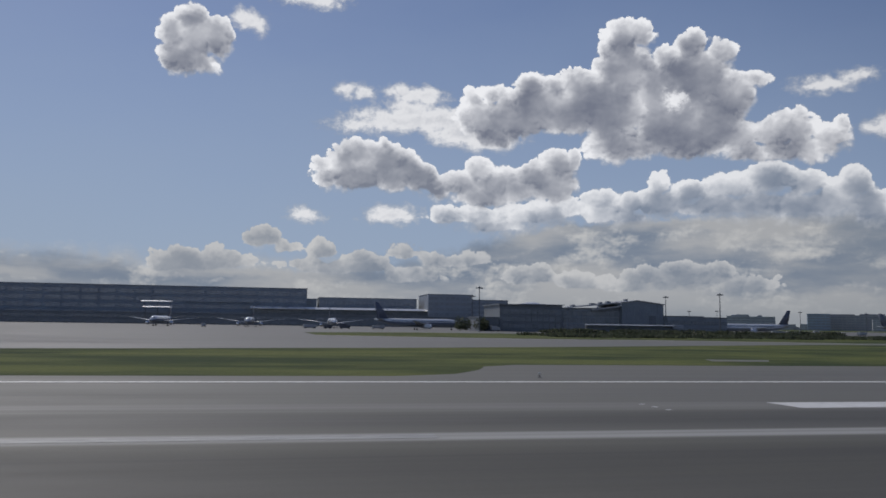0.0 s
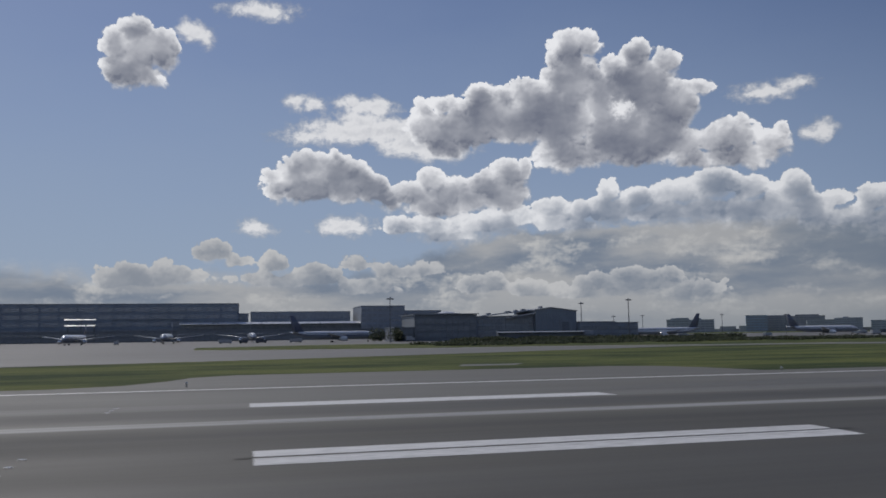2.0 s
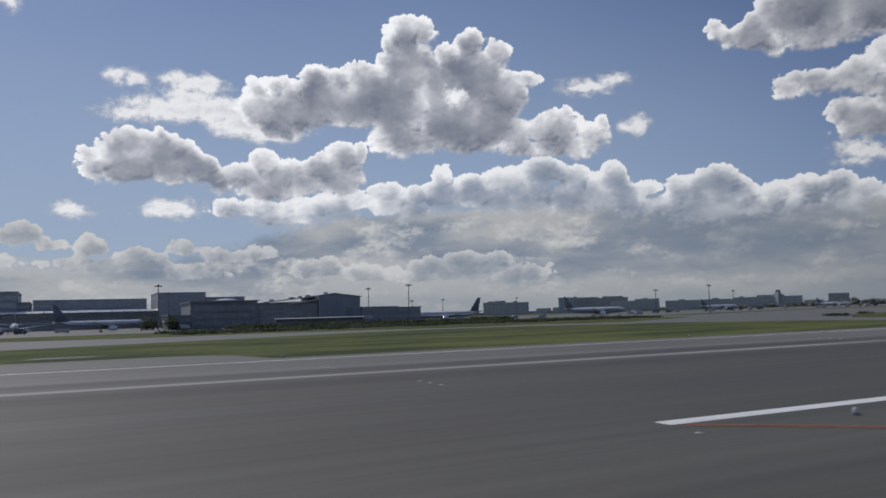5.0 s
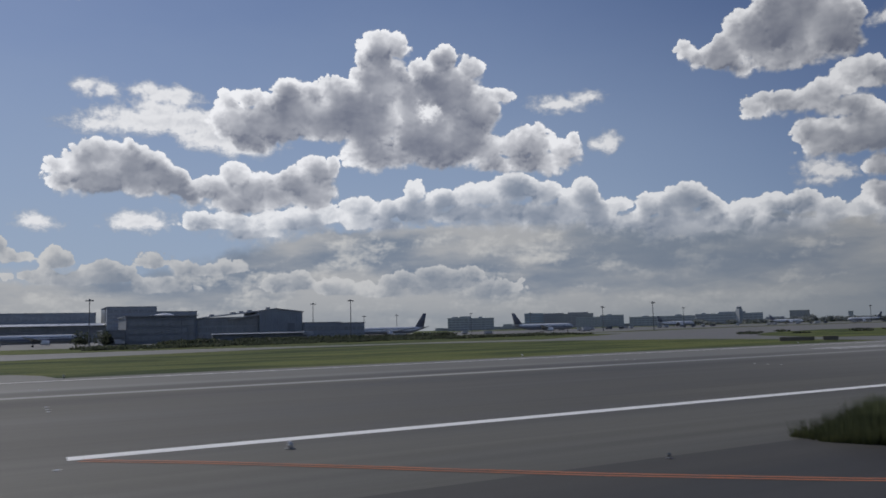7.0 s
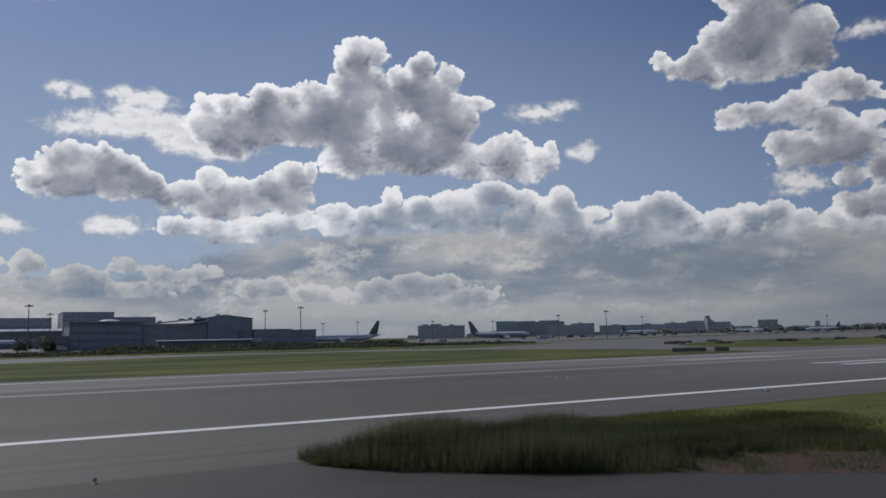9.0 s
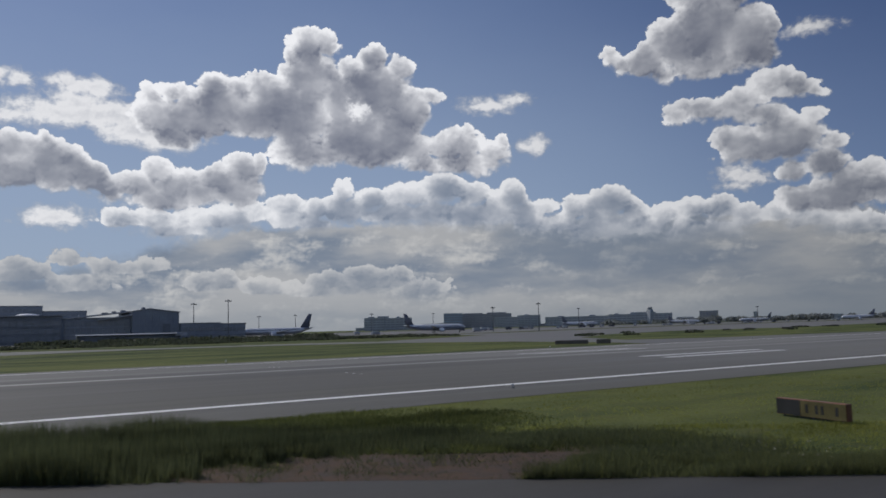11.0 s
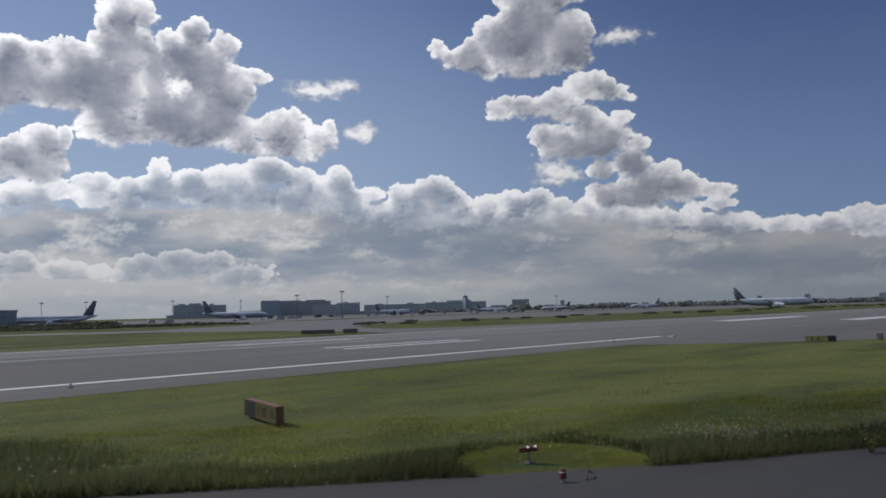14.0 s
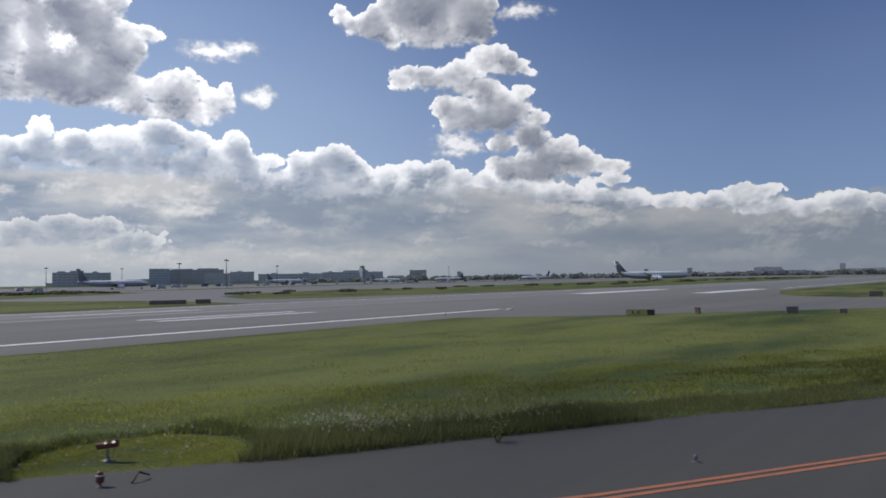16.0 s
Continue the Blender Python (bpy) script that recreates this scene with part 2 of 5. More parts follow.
    a_front, c_front = cumulus(FRONT, "front_heaps", (0.98, 0.995, 1.03, 1), (0.20, 0.222, 0.288, 1), 0.46, 1.0, 0.42, 0.18, (27.6, 15.8))
    a_lower, c_lower = cumulus(LOWER, "lower_heaps", (0.95, 0.965, 1.0, 1), (0.23, 0.255, 0.32, 1), 0.46, 0.9, 0.45, 0.20)
    a_row, c_row = cumulus(ROW, "row_heaps", (0.89, 0.91, 0.945, 1), (0.24, 0.29, 0.38, 1), 0.52, 1.0, 1.3, 0.30)
    a_low, c_low = cumulus(LOW, "low_heaps", (0.64, 0.65, 0.66, 1), (0.255, 0.295, 0.36, 1), 0.30, 1.15, 1.5, 0.25)

    # the bank behind: dull layers with lit breaks, crowding together towards the horizon
    rise = g.math("MULTIPLY", g.step(az, 5.0, 21.0), g.step(az, 56.0, 76.0, 1.0, 0.30))
    crest = g.math("ADD", g.math("MULTIPLY_ADD", rise, 3.5, 4.2), g.step(az, 4.0, 18.0, 0.7, 0.0))
    depth_b = g.math("ADD", g.math("SUBTRACT", crest, el), g.math("MULTIPLY", g.math("ADD", h0, 0.1), 0.9))
    a_bank = g.step(depth_b, -0.2, g.step(az, 8.0, 24.0, 1.6, 0.5))
    layers = g.noise(g.vec("MULTIPLY_ADD", pw, (0.085, 0.34, 0), (7.7, 1.9, 0)), 1.0, 4.0, 0.55)
    breaks = g.noise(g.vec("MULTIPLY_ADD", pw, (0.16, 0.42, 0), (21.3, 5.1, 0)), 1.0, 4.0, 0.58)
    c_bank = g.mix(g.step(layers, 0.36, 0.64), (0.45, 0.465, 0.485, 1), (0.215, 0.265, 0.345, 1))
    lit_b = g.math("MULTIPLY_ADD", relief_far, 0.10, g.math("MULTIPLY_ADD", relief, 0.12, breaks))
    c_bank = g.mix(g.step(lit_b, 0.48, 0.70, 0.0, 0.85), c_bank, (0.64, 0.645, 0.64, 1))
    # a broad blue-grey shade painted under the domes, ragged at its sides
    dome_shade = g.vec("LENGTH", g.vec("MULTIPLY_ADD", pw, (1 / 9.5, 1 / 3.2, 0), (-46.0 / 9.5, -5.2 / 3.2, 0)))
    dome_shade = g.math("MULTIPLY_ADD", g.math("SUBTRACT", breaks, 0.5), 2.2, dome_shade)
    c_bank = g.mix(g.step(dome_shade, 0.35, 1.25, 0.70, 0.0), c_bank, (0.225, 0.275, 0.35, 1))
    # the low heaps lie in it, softened by the air
    c_bank = g.mix(g.math("MULTIPLY", a_low, g.step(az, 44.0, 62.0, 0.80, 0.40)), c_bank, c_low)
    a_bank = g.math("MAXIMUM", a_bank, a_low)
    # haze towards the horizon, higher where the sun is far
    top = g.step(az, 40.0, 66.0, 3.4, 6.2)
    haze = g.math("SUBTRACT", 0.86, g.math("MULTIPLY", g.step(g.math("DIVIDE", el, top), 0.0, 1.0), 0.86))
    c_bank = g.mix(haze, c_bank, g.mix(g.step(az, 30.0, 70.0), (0.33, 0.36, 0.395, 1), (0.25, 0.295, 0.35, 1)))
    # the rows' feet sink into the bank
    a_row = g.math("MULTIPLY", a_row, g.step(el, g.math("SUBTRACT", crest, 2.6), g.math("SUBTRACT", crest, 0.4), 0.0, 1.0))

    b_sky = g.add("ShaderNodeBackground")
    blue = g.vec("MULTIPLY", sky.outputs[0], g.mix(g.step(az, 30.0, 78.0), (1.00, 1.01, 1.23, 1), (0.36, 0.49, 0.82, 1)))
    # pale summer haze low in the sky, thickest under the sun
    pale = g.math("MULTIPLY", g.step(el, 4.0, 28.0, 0.70, 0.10), g.step(az, 28.0, 70.0, 1.0, 0.42))
    veil = g.math("MULTIPLY", g.noise(g.vec("MULTIPLY", p, (0.05, 0.11, 1)), 1.0, 4.0, 0.55), g.step(az, 10.0, 55.0, 0.30, 0.08))
    pale = g.math("ADD", pale, g.math("SUBTRACT", veil, 0.06))
    t.links.new(g.mix(pale, blue, (6.1, 7.7, 10.2, 1)), b_sky.inputs[0])
    b_sky.inputs[1].default_value = 0.057

    # thin shreds that the light shines through
    n = g.add("ShaderNodeGroup")
    n.node_tree = heap_field("thin_heaps", THIN)
    t.links.new(pw, n.inputs[0])
    wool = g.math("SUBTRACT", g.noise(g.vec("MULTIPLY", pw, (0.8, 1.1, 1)), 1.5, 5.0, 0.62), 0.5)
    t_thin = g.math("ADD", n.outputs[0], g.math("MULTIPLY_ADD", wool, 1.5, g.math("MULTIPLY", h0, 0.45)))
    a_thin = g.step(t_thin, -0.62, 0.25, 0.0, 0.96)
    l_thin = g.math("MULTIPLY_ADD", relief, 0.7, g.step(t_thin, 0.25, 1.5, 1.0, 0.42), True)
    c_thin = g.mix(l_thin, (0.42, 0.45, 0.52, 1), (0.90, 0.91, 0.935, 1))

    col = c_bank
    for a, c in ((a_row, c_row), (a_thin, c_thin), (a_lower, c_lower), (a_front, c_front)):
        col = g.mix(a, col, c)
    # less light comes through the clouds far from the sun
    scale = g.add("ShaderNodeVectorMath", operation="SCALE")
    g.put(scale.inputs[0], col)
    g.put(scale.inputs["Scale"], g.step(az, 22.0, 78.0, 1.02, 0.66))
    col = scale.outputs[0]
    # each cloud over the blue: one minus the clear parts' product
    clear = g.math("SUBTRACT", 1.0, a_bank)
    for a in (a_row, a_thin, a_lower, a_front):
        clear = g.math("MULTIPLY", clear, g.math("SUBTRACT", 1.0, a))
    alpha = g.math("MAXIMUM", g.math("SUBTRACT", 1.0, clear), g.step(el, -1.2, -0.1, 1.0, 0.0))
    b_cloud = g.add("ShaderNodeBackground")
    t.links.new(col, b_cloud.inputs[0])
    b_cloud.inputs[1].default_value = 1.0
    mixer = g.add("ShaderNodeMixShader")
    t.links.new(alpha, mixer.inputs[0])
    t.links.new(b_sky.outputs[0], mixer.inputs[1])
    t.links.new(b_cloud.outputs[0], mixer.inputs[2])
    t.links.new(mixer.outputs[0], g.add("ShaderNodeOutputWorld").inputs[0])


build_sky()
sun = new("sun", bpy.data.lights.new("sun", "SUN"))
sun.data.energy, sun.data.angle, sun.data.color = 2.4, radians(0.6), (1.0, 0.95, 0.88)
sa, se = radians(SUN_AZ), radians(SUN_EL)
sun.matrix_world = look((800 * math.sin(sa) * math.cos(se), 800 * math.cos(sa) * math.cos(se), 800 * math.sin(se)), (0, 0, 0))

# ---------------------------------------------------------------- materials


def surface(name, rough=0.7, metal=0.0, spec=0.5):
    m = bpy.data.materials.new(name)
    m.use_nodes = True
    g = Nodes(m.node_tree)
    b = m.node_tree.nodes["Principled BSDF"]
    b.inputs["Roughness"].default_value = rough
    b.inputs["Metallic"].default_value = metal
    b.inputs["Specular IOR Level"].default_value = spec
    pos = g.add("ShaderNodeTexCoord").outputs["Object"]
    return m, g, b, pos


def bump(g, b, height, strength, distance):
    n = g.add("ShaderNodeBump")
    n.inputs["Strength"].default_value = strength
    n.inputs["Distance"].default_value = distance
    g.put(n.inputs["Height"], height)
    g.t.links.new(n.outputs[0], b.inputs["Normal"])


def rgb(c, k=1.0):
    return (c[0] * k, c[1] * k, c[2] * k, 1)


def worn(name, color, rough=0.6, metal=0.0, scale=0.6, depth=0.35, grain=14.0):
    """Painted or plain solid surface: blotches at one scale, grain at another, uneven gloss."""
    m, g, b, pos = surface(name, rough, metal)
    big = g.noise(pos, scale, 3.0, 0.55)
    fine = g.noise(pos, grain, 2.0, 0.6)
    f = g.math("MULTIPLY_ADD", fine, 0.35, g.math("MULTIPLY", big, 0.65))
    g.t.links.new(g.mix(g.step(f, 0.3, 0.7), rgb(color, 1 - depth), rgb(color, 1 + depth * 0.35)), b.inputs["Base Color"])
    g.t.links.new(g.step(big, 0.2, 0.8, rough * 0.8, min(1.0, rough * 1.2)), b.inputs["Roughness"])
    return m


def asphalt(name, dark, light, streaks=0.5, rubber=False):
    m, g, b, pos = surface(name, 0.72, 0.0, 0.4)
    sep = g.add("ShaderNodeSeparateXYZ")
    g.t.links.new(pos, sep.inputs[0])
    patch_n = g.noise(g.vec("MULTIPLY", pos, (0.018, 0.10, 1)), 1.0, 4.0, 0.6)
    streak = g.noise(g.vec("MULTIPLY", pos, (0.012, 0.9, 1)), 1.0, 4.0, 0.65)
    speck = g.noise(pos, 9.0, 3.0, 0.7)
    f = g.math("MULTIPLY_ADD", streak, streaks, g.math("MULTIPLY", patch_n, 1 - streaks))
    f = g.math("MULTIPLY_ADD", g.math("SUBTRACT", speck, 0.5), 0.25, f)
    col = g.mix(g.step(f, 0.25, 0.78), rgb(dark), rgb(light))
    if rubber:
        away = g.math("ABSOLUTE", sep.outputs[1])
        worn_band = g.step(g.math("ABSOLUTE", g.math("SUBTRACT", away, 5.2)), 1.0, 4.2, 1.0, 0.0)
        worn_band = g.math("MULTIPLY", worn_band, g.step(streak, 0.25, 0.65, 0.25, 1.0))
        col = g.mix(g.math("MULTIPLY", worn_band, 0.62), col, (0.030, 0.030, 0.032, 1))
        mid = g.step(g.math("ABSOLUTE", g.math("ADD", sep.outputs[1], g.math("MULTIPLY", g.math("SUBTRACT", patch_n, 0.5), 0.3))), 0.45, 1.2, 0.72, 0.0)
        col = g.mix(g.math("MULTIPLY", mid, g.step(streak, 0.3, 0.7, 0.6, 1.0)), col, (0.44, 0.44, 0.425, 1))
        pale_lane = g.step(g.math("ABSOLUTE", g.math("SUBTRACT", sep.outputs[1], 10.6)), 0.8, 3.0, 0.5, 0.0)
        col = g.mix(g.math("MULTIPLY", pale_lane, g.step(streak, 0.3, 0.65, 0.3, 1.0)), col, (0.235, 0.23, 0.222, 1))
        # the far half is paler, in uneven patches
        far_half = g.math("MULTIPLY", g.step(sep.outputs[1], 3.0, 15.0, 0.0, 0.36), g.step(patch_n, 0.3, 0.7, 0.55, 1.0))
        col = g.mix(far_half, col, (0.215, 0.213, 0.202, 1))
        # darker lanes on the exit side
        exit_lane = g.math("MULTIPLY", g.step(sep.outputs[1], -9.0, -6.0, 1.0, 0.0), g.step(sep.outputs[1], -33.0, -26.0))
        col = g.mix(g.math("MULTIPLY", exit_lane, g.step(patch_n, 0.3, 0.7, 0.5, 0.2)), col, (0.052, 0.050, 0.047, 1))
        # paler farther along, less so near the exit side
        far_end = g.math("MULTIPLY", g.step(sep.outputs[0], 115.0, 205.0, 0.0, 0.62), g.step(streak, 0.25, 0.7, 0.7, 1.0))
        far_end = g.math("MULTIPLY", far_end, g.step(sep.outputs[1], -40.0, -20.0, 0.45, 1.0))
        col = g.mix(far_end, col, (0.235, 0.232, 0.216, 1))
        # dull seams between the paving lanes, every 7.5 m
        lane = g.math("PINGPONG", g.math("ADD", sep.outputs[1], 3.75), 3.75)
        col = g.mix(g.step(lane, 0.03, 0.10, 0.10, 0.0), col, (0.045, 0.045, 0.046, 1))
    g.t.links.new(col, b.inputs["Base Color"])
    g.t.links.new(g.step(patch_n, 0.3, 0.7, 0.62, 0.82), b.inputs["Roughness"])
    bump(g, b, speck, 0.25, 0.01)
    return m


def paint(name, color, wear):
    m, g, b, pos = surface(name, 0.6)
    grit = g.noise(g.vec("MULTIPLY", pos, (0.6, 3.0, 1)), 2.0, 5.0, 0.7)
    track = g.noise(g.vec("MULTIPLY", pos, (0.03, 2.2, 1)), 1.0, 3.0, 0.6)
    f = g.math("MULTIPLY_ADD", grit, 0.6, g.math("MULTIPLY", track, 0.4))
    k = g.step(f, 0.38, 0.58, wear, 0.0)
    g.t.links.new(g.mix(k, rgb(color), (0.10, 0.10, 0.10, 1)), b.inputs["Base Color"])
    return m


def grass_ground(name):
    m, g, b, pos = surface(name, 0.95, 0.0, 0.1)
    big = g.noise(g.vec("MULTIPLY", pos, (0.028, 0.085, 1)), 1.0, 4.0, 0.6)
    mid = g.noise(pos, 0.5, 4.0, 0.6)
    fine = g.noise(pos, 6.0, 3.0, 0.7)
    c = g.mix(g.step(big, 0.36, 0.62), (0.048, 0.070, 0.032, 1), (0.160, 0.176, 0.060, 1))
    c = g.mix(g.step(mid, 0.5, 0.75, 0.0, 0.55), c, (0.115, 0.108, 0.048, 1))
    c = g.mix(g.step(fine, 0.35, 0.65, 0.45, 0.0), c, (0.028, 0.045, 0.010, 1))
    g.t.links.new(c, b.inputs["Base Color"])
    bump(g, b, fine, 0.6, 0.08)
    return m


def leaf(name, a, c):
    m, g, b, pos = surface(name, 0.55, 0.0, 0.25)
    isl = g.add("ShaderNodeNewGeometry").outputs["Random Per Island"]
    col = g.mix(isl, rgb(a), rgb(c))
    patchy = g.noise(g.vec("MULTIPLY", pos, (0.06, 0.13, 1)), 1.0, 3.0, 0.55)
    col = g.mix(g.step(patchy, 0.40, 0.60, 0.8, 0.0), col, rgb(a, 0.62))
    g.t.links.new(col, b.inputs["Base Color"])
    b.inputs["Transmission Weight"].default_value = 0.0
    tr = g.add("ShaderNodeBsdfTranslucent")
    g.t.links.new(col, tr.inputs[0])
    mixer = g.add("ShaderNodeMixShader")
    mixer.inputs[0].default_value = 0.58
    g.t.links.new(b.outputs[0], mixer.inputs[1])
    g.t.links.new(tr.outputs[0], mixer.inputs[2])
    g.t.links.new(mixer.outputs[0], m.node_tree.nodes["Material Output"].inputs[0])
    return m


def panes(name, color):
    m, g, b, pos = surface(name, 0.12, 0.0, 0.8)
    n = g.noise(pos, 0.25, 2.0, 0.5)
    g.t.links.new(g.mix(n, rgb(color, 0.6), rgb(color, 1.3)), b.inputs["Base Color"])
    return m


M_RUNWAY = asphalt("runway_asphalt", (0.077, 0.075, 0.063), (0.134, 0.131, 0.112), 0.55, True)
M_TAXI = asphalt("taxiway_asphalt", (0.042, 0.040, 0.036), (0.074, 0.071, 0.064), 0.3)
M_APRON = asphalt("apron_concrete", (0.115, 0.113, 0.108), (0.185, 0.182, 0.175), 0.4)
M_GRASS = grass_ground("grass_ground")
M_DIRT = worn("bare_earth", (0.074, 0.042, 0.023), 0.95, 0.0, 1.4, 0.6, 7.0)
M_SHOULDER = asphalt("pale_concrete_edge", (0.24, 0.235, 0.22), (0.34, 0.33, 0.315), 0.4)
M_WHITE = paint("white_marking_paint", (0.70, 0.70, 0.69), 0.4)
M_LINE = paint("white_line_paint", (0.82, 0.82, 0.80), 0.2)
M_DASH = paint("worn_centreline_paint", (0.34, 0.34, 0.335), 0.6)
M_ORANGE = paint("orange_marking_paint", (0.40, 0.14, 0.055), 0.45)
M_BLADE = leaf("grass_blades", (0.25, 0.265, 0.060), (0.42, 0.43, 0.115))
M_BLADE_DARK = leaf("rank_grass_blades", (0.085, 0.105, 0.035), (0.19, 0.21, 0.075))
M_BLADE_DEEP = leaf("deep_rank_grass_blades", (0.098, 0.112, 0.046), (0.195, 0.208, 0.08))
M_BLADE_TIP = leaf("shaggy_tip_grass_blades", (0.082, 0.098, 0.050), (0.150, 0.168, 0.080))
M_SEED = leaf("pale_seed_heads", (0.27, 0.26, 0.17), (0.46, 0.44, 0.32))
# leaf green paled towards grey, haze put into the far trees' colour
M_TREE = leaf("haze_paled_tree_leaves", (0.25, 0.275, 0.27), (0.34, 0.36, 0.355))

# ---------------------------------------------------------------- ground

BREAKS = (-46.0, -37.5, 0.0, 37.5)


def gz(y):
    """Height of the ground: the runway's crown, its falling shoulders, level land beyond."""
    a = abs(y)
    if a < 37.5:
        return 0.125 - 0.0119 * a
    if y > 0:
        return -0.321
    return -0.321 - 0.179 * min(1.0, (a - 37.5) / 8.5)


def part(name, bm, material, parent=None, label=""):
    me = bpy.data.meshes.new(name)
    bm.to_mesh(me)
    bm.free()
    for mt in (material if isinstance(material, (list, tuple)) else [material]):
        me.materials.append(mt)
    ob = new(name, me)
    if parent:
        ob.parent = parent
    if label:
        ob["label"] = label
    return ob


def sheet(name, outline, material, lift, parent=None, label=""):
    """A flat sheet that lies on the ground, cut where the ground's slope changes."""
    bm = bmesh.new()
    bm.faces.new([bm.verts.new((x, y, 0)) for x, y in outline])
    for y in BREAKS:
        bmesh.ops.bisect_plane(bm, geom=bm.verts[:] + bm.edges[:] + bm.faces[:], plane_co=(0, y, 0), plane_no=(0, 1, 0))
    bmesh.ops.triangulate(bm, faces=bm.faces[:])
    bmesh.ops.recalc_face_normals(bm, faces=bm.faces[:])
    for v in bm.verts:
        v.co.z = gz(v.co.y) + lift
    bm.normal_update()
    for f in bm.faces:
        if f.normal.z < 0:
            f.normal_flip()
    return part(name, bm, material, parent, label)


def ring(bm, *points):
    return [bm.verts.new(p) for p in points]


bm = bmesh.new()
ys = [-4600, -1500, -400, -120, -60, -46, -37.5, -20, 0, 20, 37.5, 60, 120, 300, 800, 2000, 4600]
xs = [-4600, -1500, -400, -100, 0, 60, 120, 180, 260, 400, 800, 2000, 4600]
grid = [[bm.verts.new((x, y, gz(y))) for x in xs] for y in ys]
for j in range(len(ys) - 1):
    for i in range(len(xs) - 1):
        bm.faces.new((grid[j][i], grid[j][i + 1], grid[j + 1][i + 1], grid[j + 1][i]))
tagged(part("ground", bm, M_GRASS), "mown green airfield grass reaching the horizon", "ground", kind="structure")

RUNWAY = [(-1400, -37), (2200, -37), (2200, 37.2), (79.5, 37.2), (-1400, 37.2)]
tagged(sheet("runway", RUNWAY, M_RUNWAY, 0.02), "grey asphalt runway streaked with tyre rubber", "runway", kind="structure")
BAY = [(8, 37.1), (14, 40), (17.5, 46), (19.5, 52), (24, 55.5), (70, 55.5), (75, 53), (78, 47), (79.5, 37.1)]
tagged(sheet("pavement_bay", BAY, M_RUNWAY, 0.016), "asphalt bay beside the runway shoulder", "pavement", kind="structure")
EXIT = [(-90, -37.0), (114, -37.0), (106, -38.4), (102.5, -40.2), (101.3, -41.6), (103.5, -44.5), (110, -49.3), (114.5, -52.6), (121.4, -58), (128, -63), (134.5, -68.2),
        (139.5, -71.9), (147, -76.2), (158.6, -83.2), (185, -97), (420, -215), (400, -255), (150, -130), (60, -100), (-30, -62), (-90, -45)]
tagged(sheet("pavement_exit", EXIT, M_RUNWAY, 0.020), "grey asphalt of the runway exit", "pavement", kind="structure")
TAXI = [(20, -40.8), (101.6, -40.8), (101.3, -41.6), (103.5, -44.5), (110, -49.3), (114.5, -52.6), (121.4, -58), (128, -63), (134.5, -68.2),
        (139.5, -71.9), (147, -76.2), (158.6, -83.2), (185, -97), (420, -215), (400, -255), (150, -130), (60, -100), (-10, -62)]
tagged(sheet("pavement_taxiway", TAXI, M_TAXI, 0.026), "dark asphalt taxiway shoulder beside grass", "taxiway", kind="structure")
EXIT_2 = [(196, -37.0), (206, -44.8), (222, -58.5), (239, -73), (262, -96), (330, -150), (350, -140), (296, -92), (288, -78), (287, -62), (296, -50), (312, -43), (340, -37.0)]
tagged(sheet("pavement_second_exit", EXIT_2, M_RUNWAY, 0.020), "grey asphalt of the farther runway exit", "pavement", kind="structure")

# beyond the runway: taxiways and aprons with grass islands
FAR_PAVE = [(-2600, -200), (-120, 74), (-22, 98), (27, 114), (54, 125), (107, 150), (150, 170), (187, 168), (224, 140), (240, 97), (236, 60), (229, 37.1),
            (1500, 37.1), (2600, 400), (2600, 1150), (-2600, 1150)]
tagged(sheet("pavement_apron", FAR_PAVE, M_APRON, 0.03), "pale concrete taxiways and aircraft aprons", "apron", kind="structure")
ISLANDS = [
    [(8, 242), (37, 224), (80, 208), (120, 207), (172, 188), (215, 183), (236, 166), (266, 190), (298, 211), (345, 250), (352, 300), (250, 345), (60, 348), (5, 310)],
    [(254, 68), (262, 62), (272, 55), (308, 51), (346, 44), (420, 40), (900, 60), (1500, 150), (1300, 320), (690, 215), (470, 160), (404, 180), (330, 150), (280, 112)],
    [(360, 340), (420, 330), (620, 420), (1500, 620), (1500, 700), (700, 500)],
]
for outline in ISLANDS:
    tagged(sheet("grass_island", outline, M_GRASS, 0.05), "grass island between the taxiways", "grass", kind="structure")
tagged(sheet("pavement_slab", [(53, 66), (61, 66), (64, 70.5), (55, 71.5)], M_APRON, 0.02), "pale concrete slab lying in the grass", "slab", kind="structure")
tagged(sheet("pavement_edge", [(8, 238), (37, 219), (80, 203), (120, 202), (171, 183), (213, 178), (236, 160), (236, 166), (215, 183), (172, 188), (120, 207), (80, 208), (37, 224), (8, 242)], M_SHOULDER, 0.042), "pale concrete edge of the parallel taxiway", "pavement", kind="structure")
tagged(sheet("bare_earth_patch", [(110.4, -49.2), (111.6, -48.0), (113.0, -47.9), (114.4, -47.5), (116.2, -48.3), (117.6, -48.3), (119.4, -48.8), (121.2, -49.3), (123.0, -50.0), (124.9, -51.6), (125.6, -53.4), (125.0, -54.9), (123.6, -56.4), (122.4, -57.8), (121.4, -58.2), (114.5, -52.9), (111.5, -50.7)], M_DIRT, 0.030),
       "reddish bare earth along the grass edge", "earth", kind="structure")


# ---------------------------------------------------------------- markings

def mark(outline, material, label, lift=0.030):
    return tagged(sheet("runway_marking", outline, material, lift), label, "marking", kind="structure")


def bar(x0, x1, y0, y1, material=M_WHITE, label="white painted runway bar"):
    return mark([(x0, y0), (x1, y0), (x1, y1), (x0, y1)], material, label)


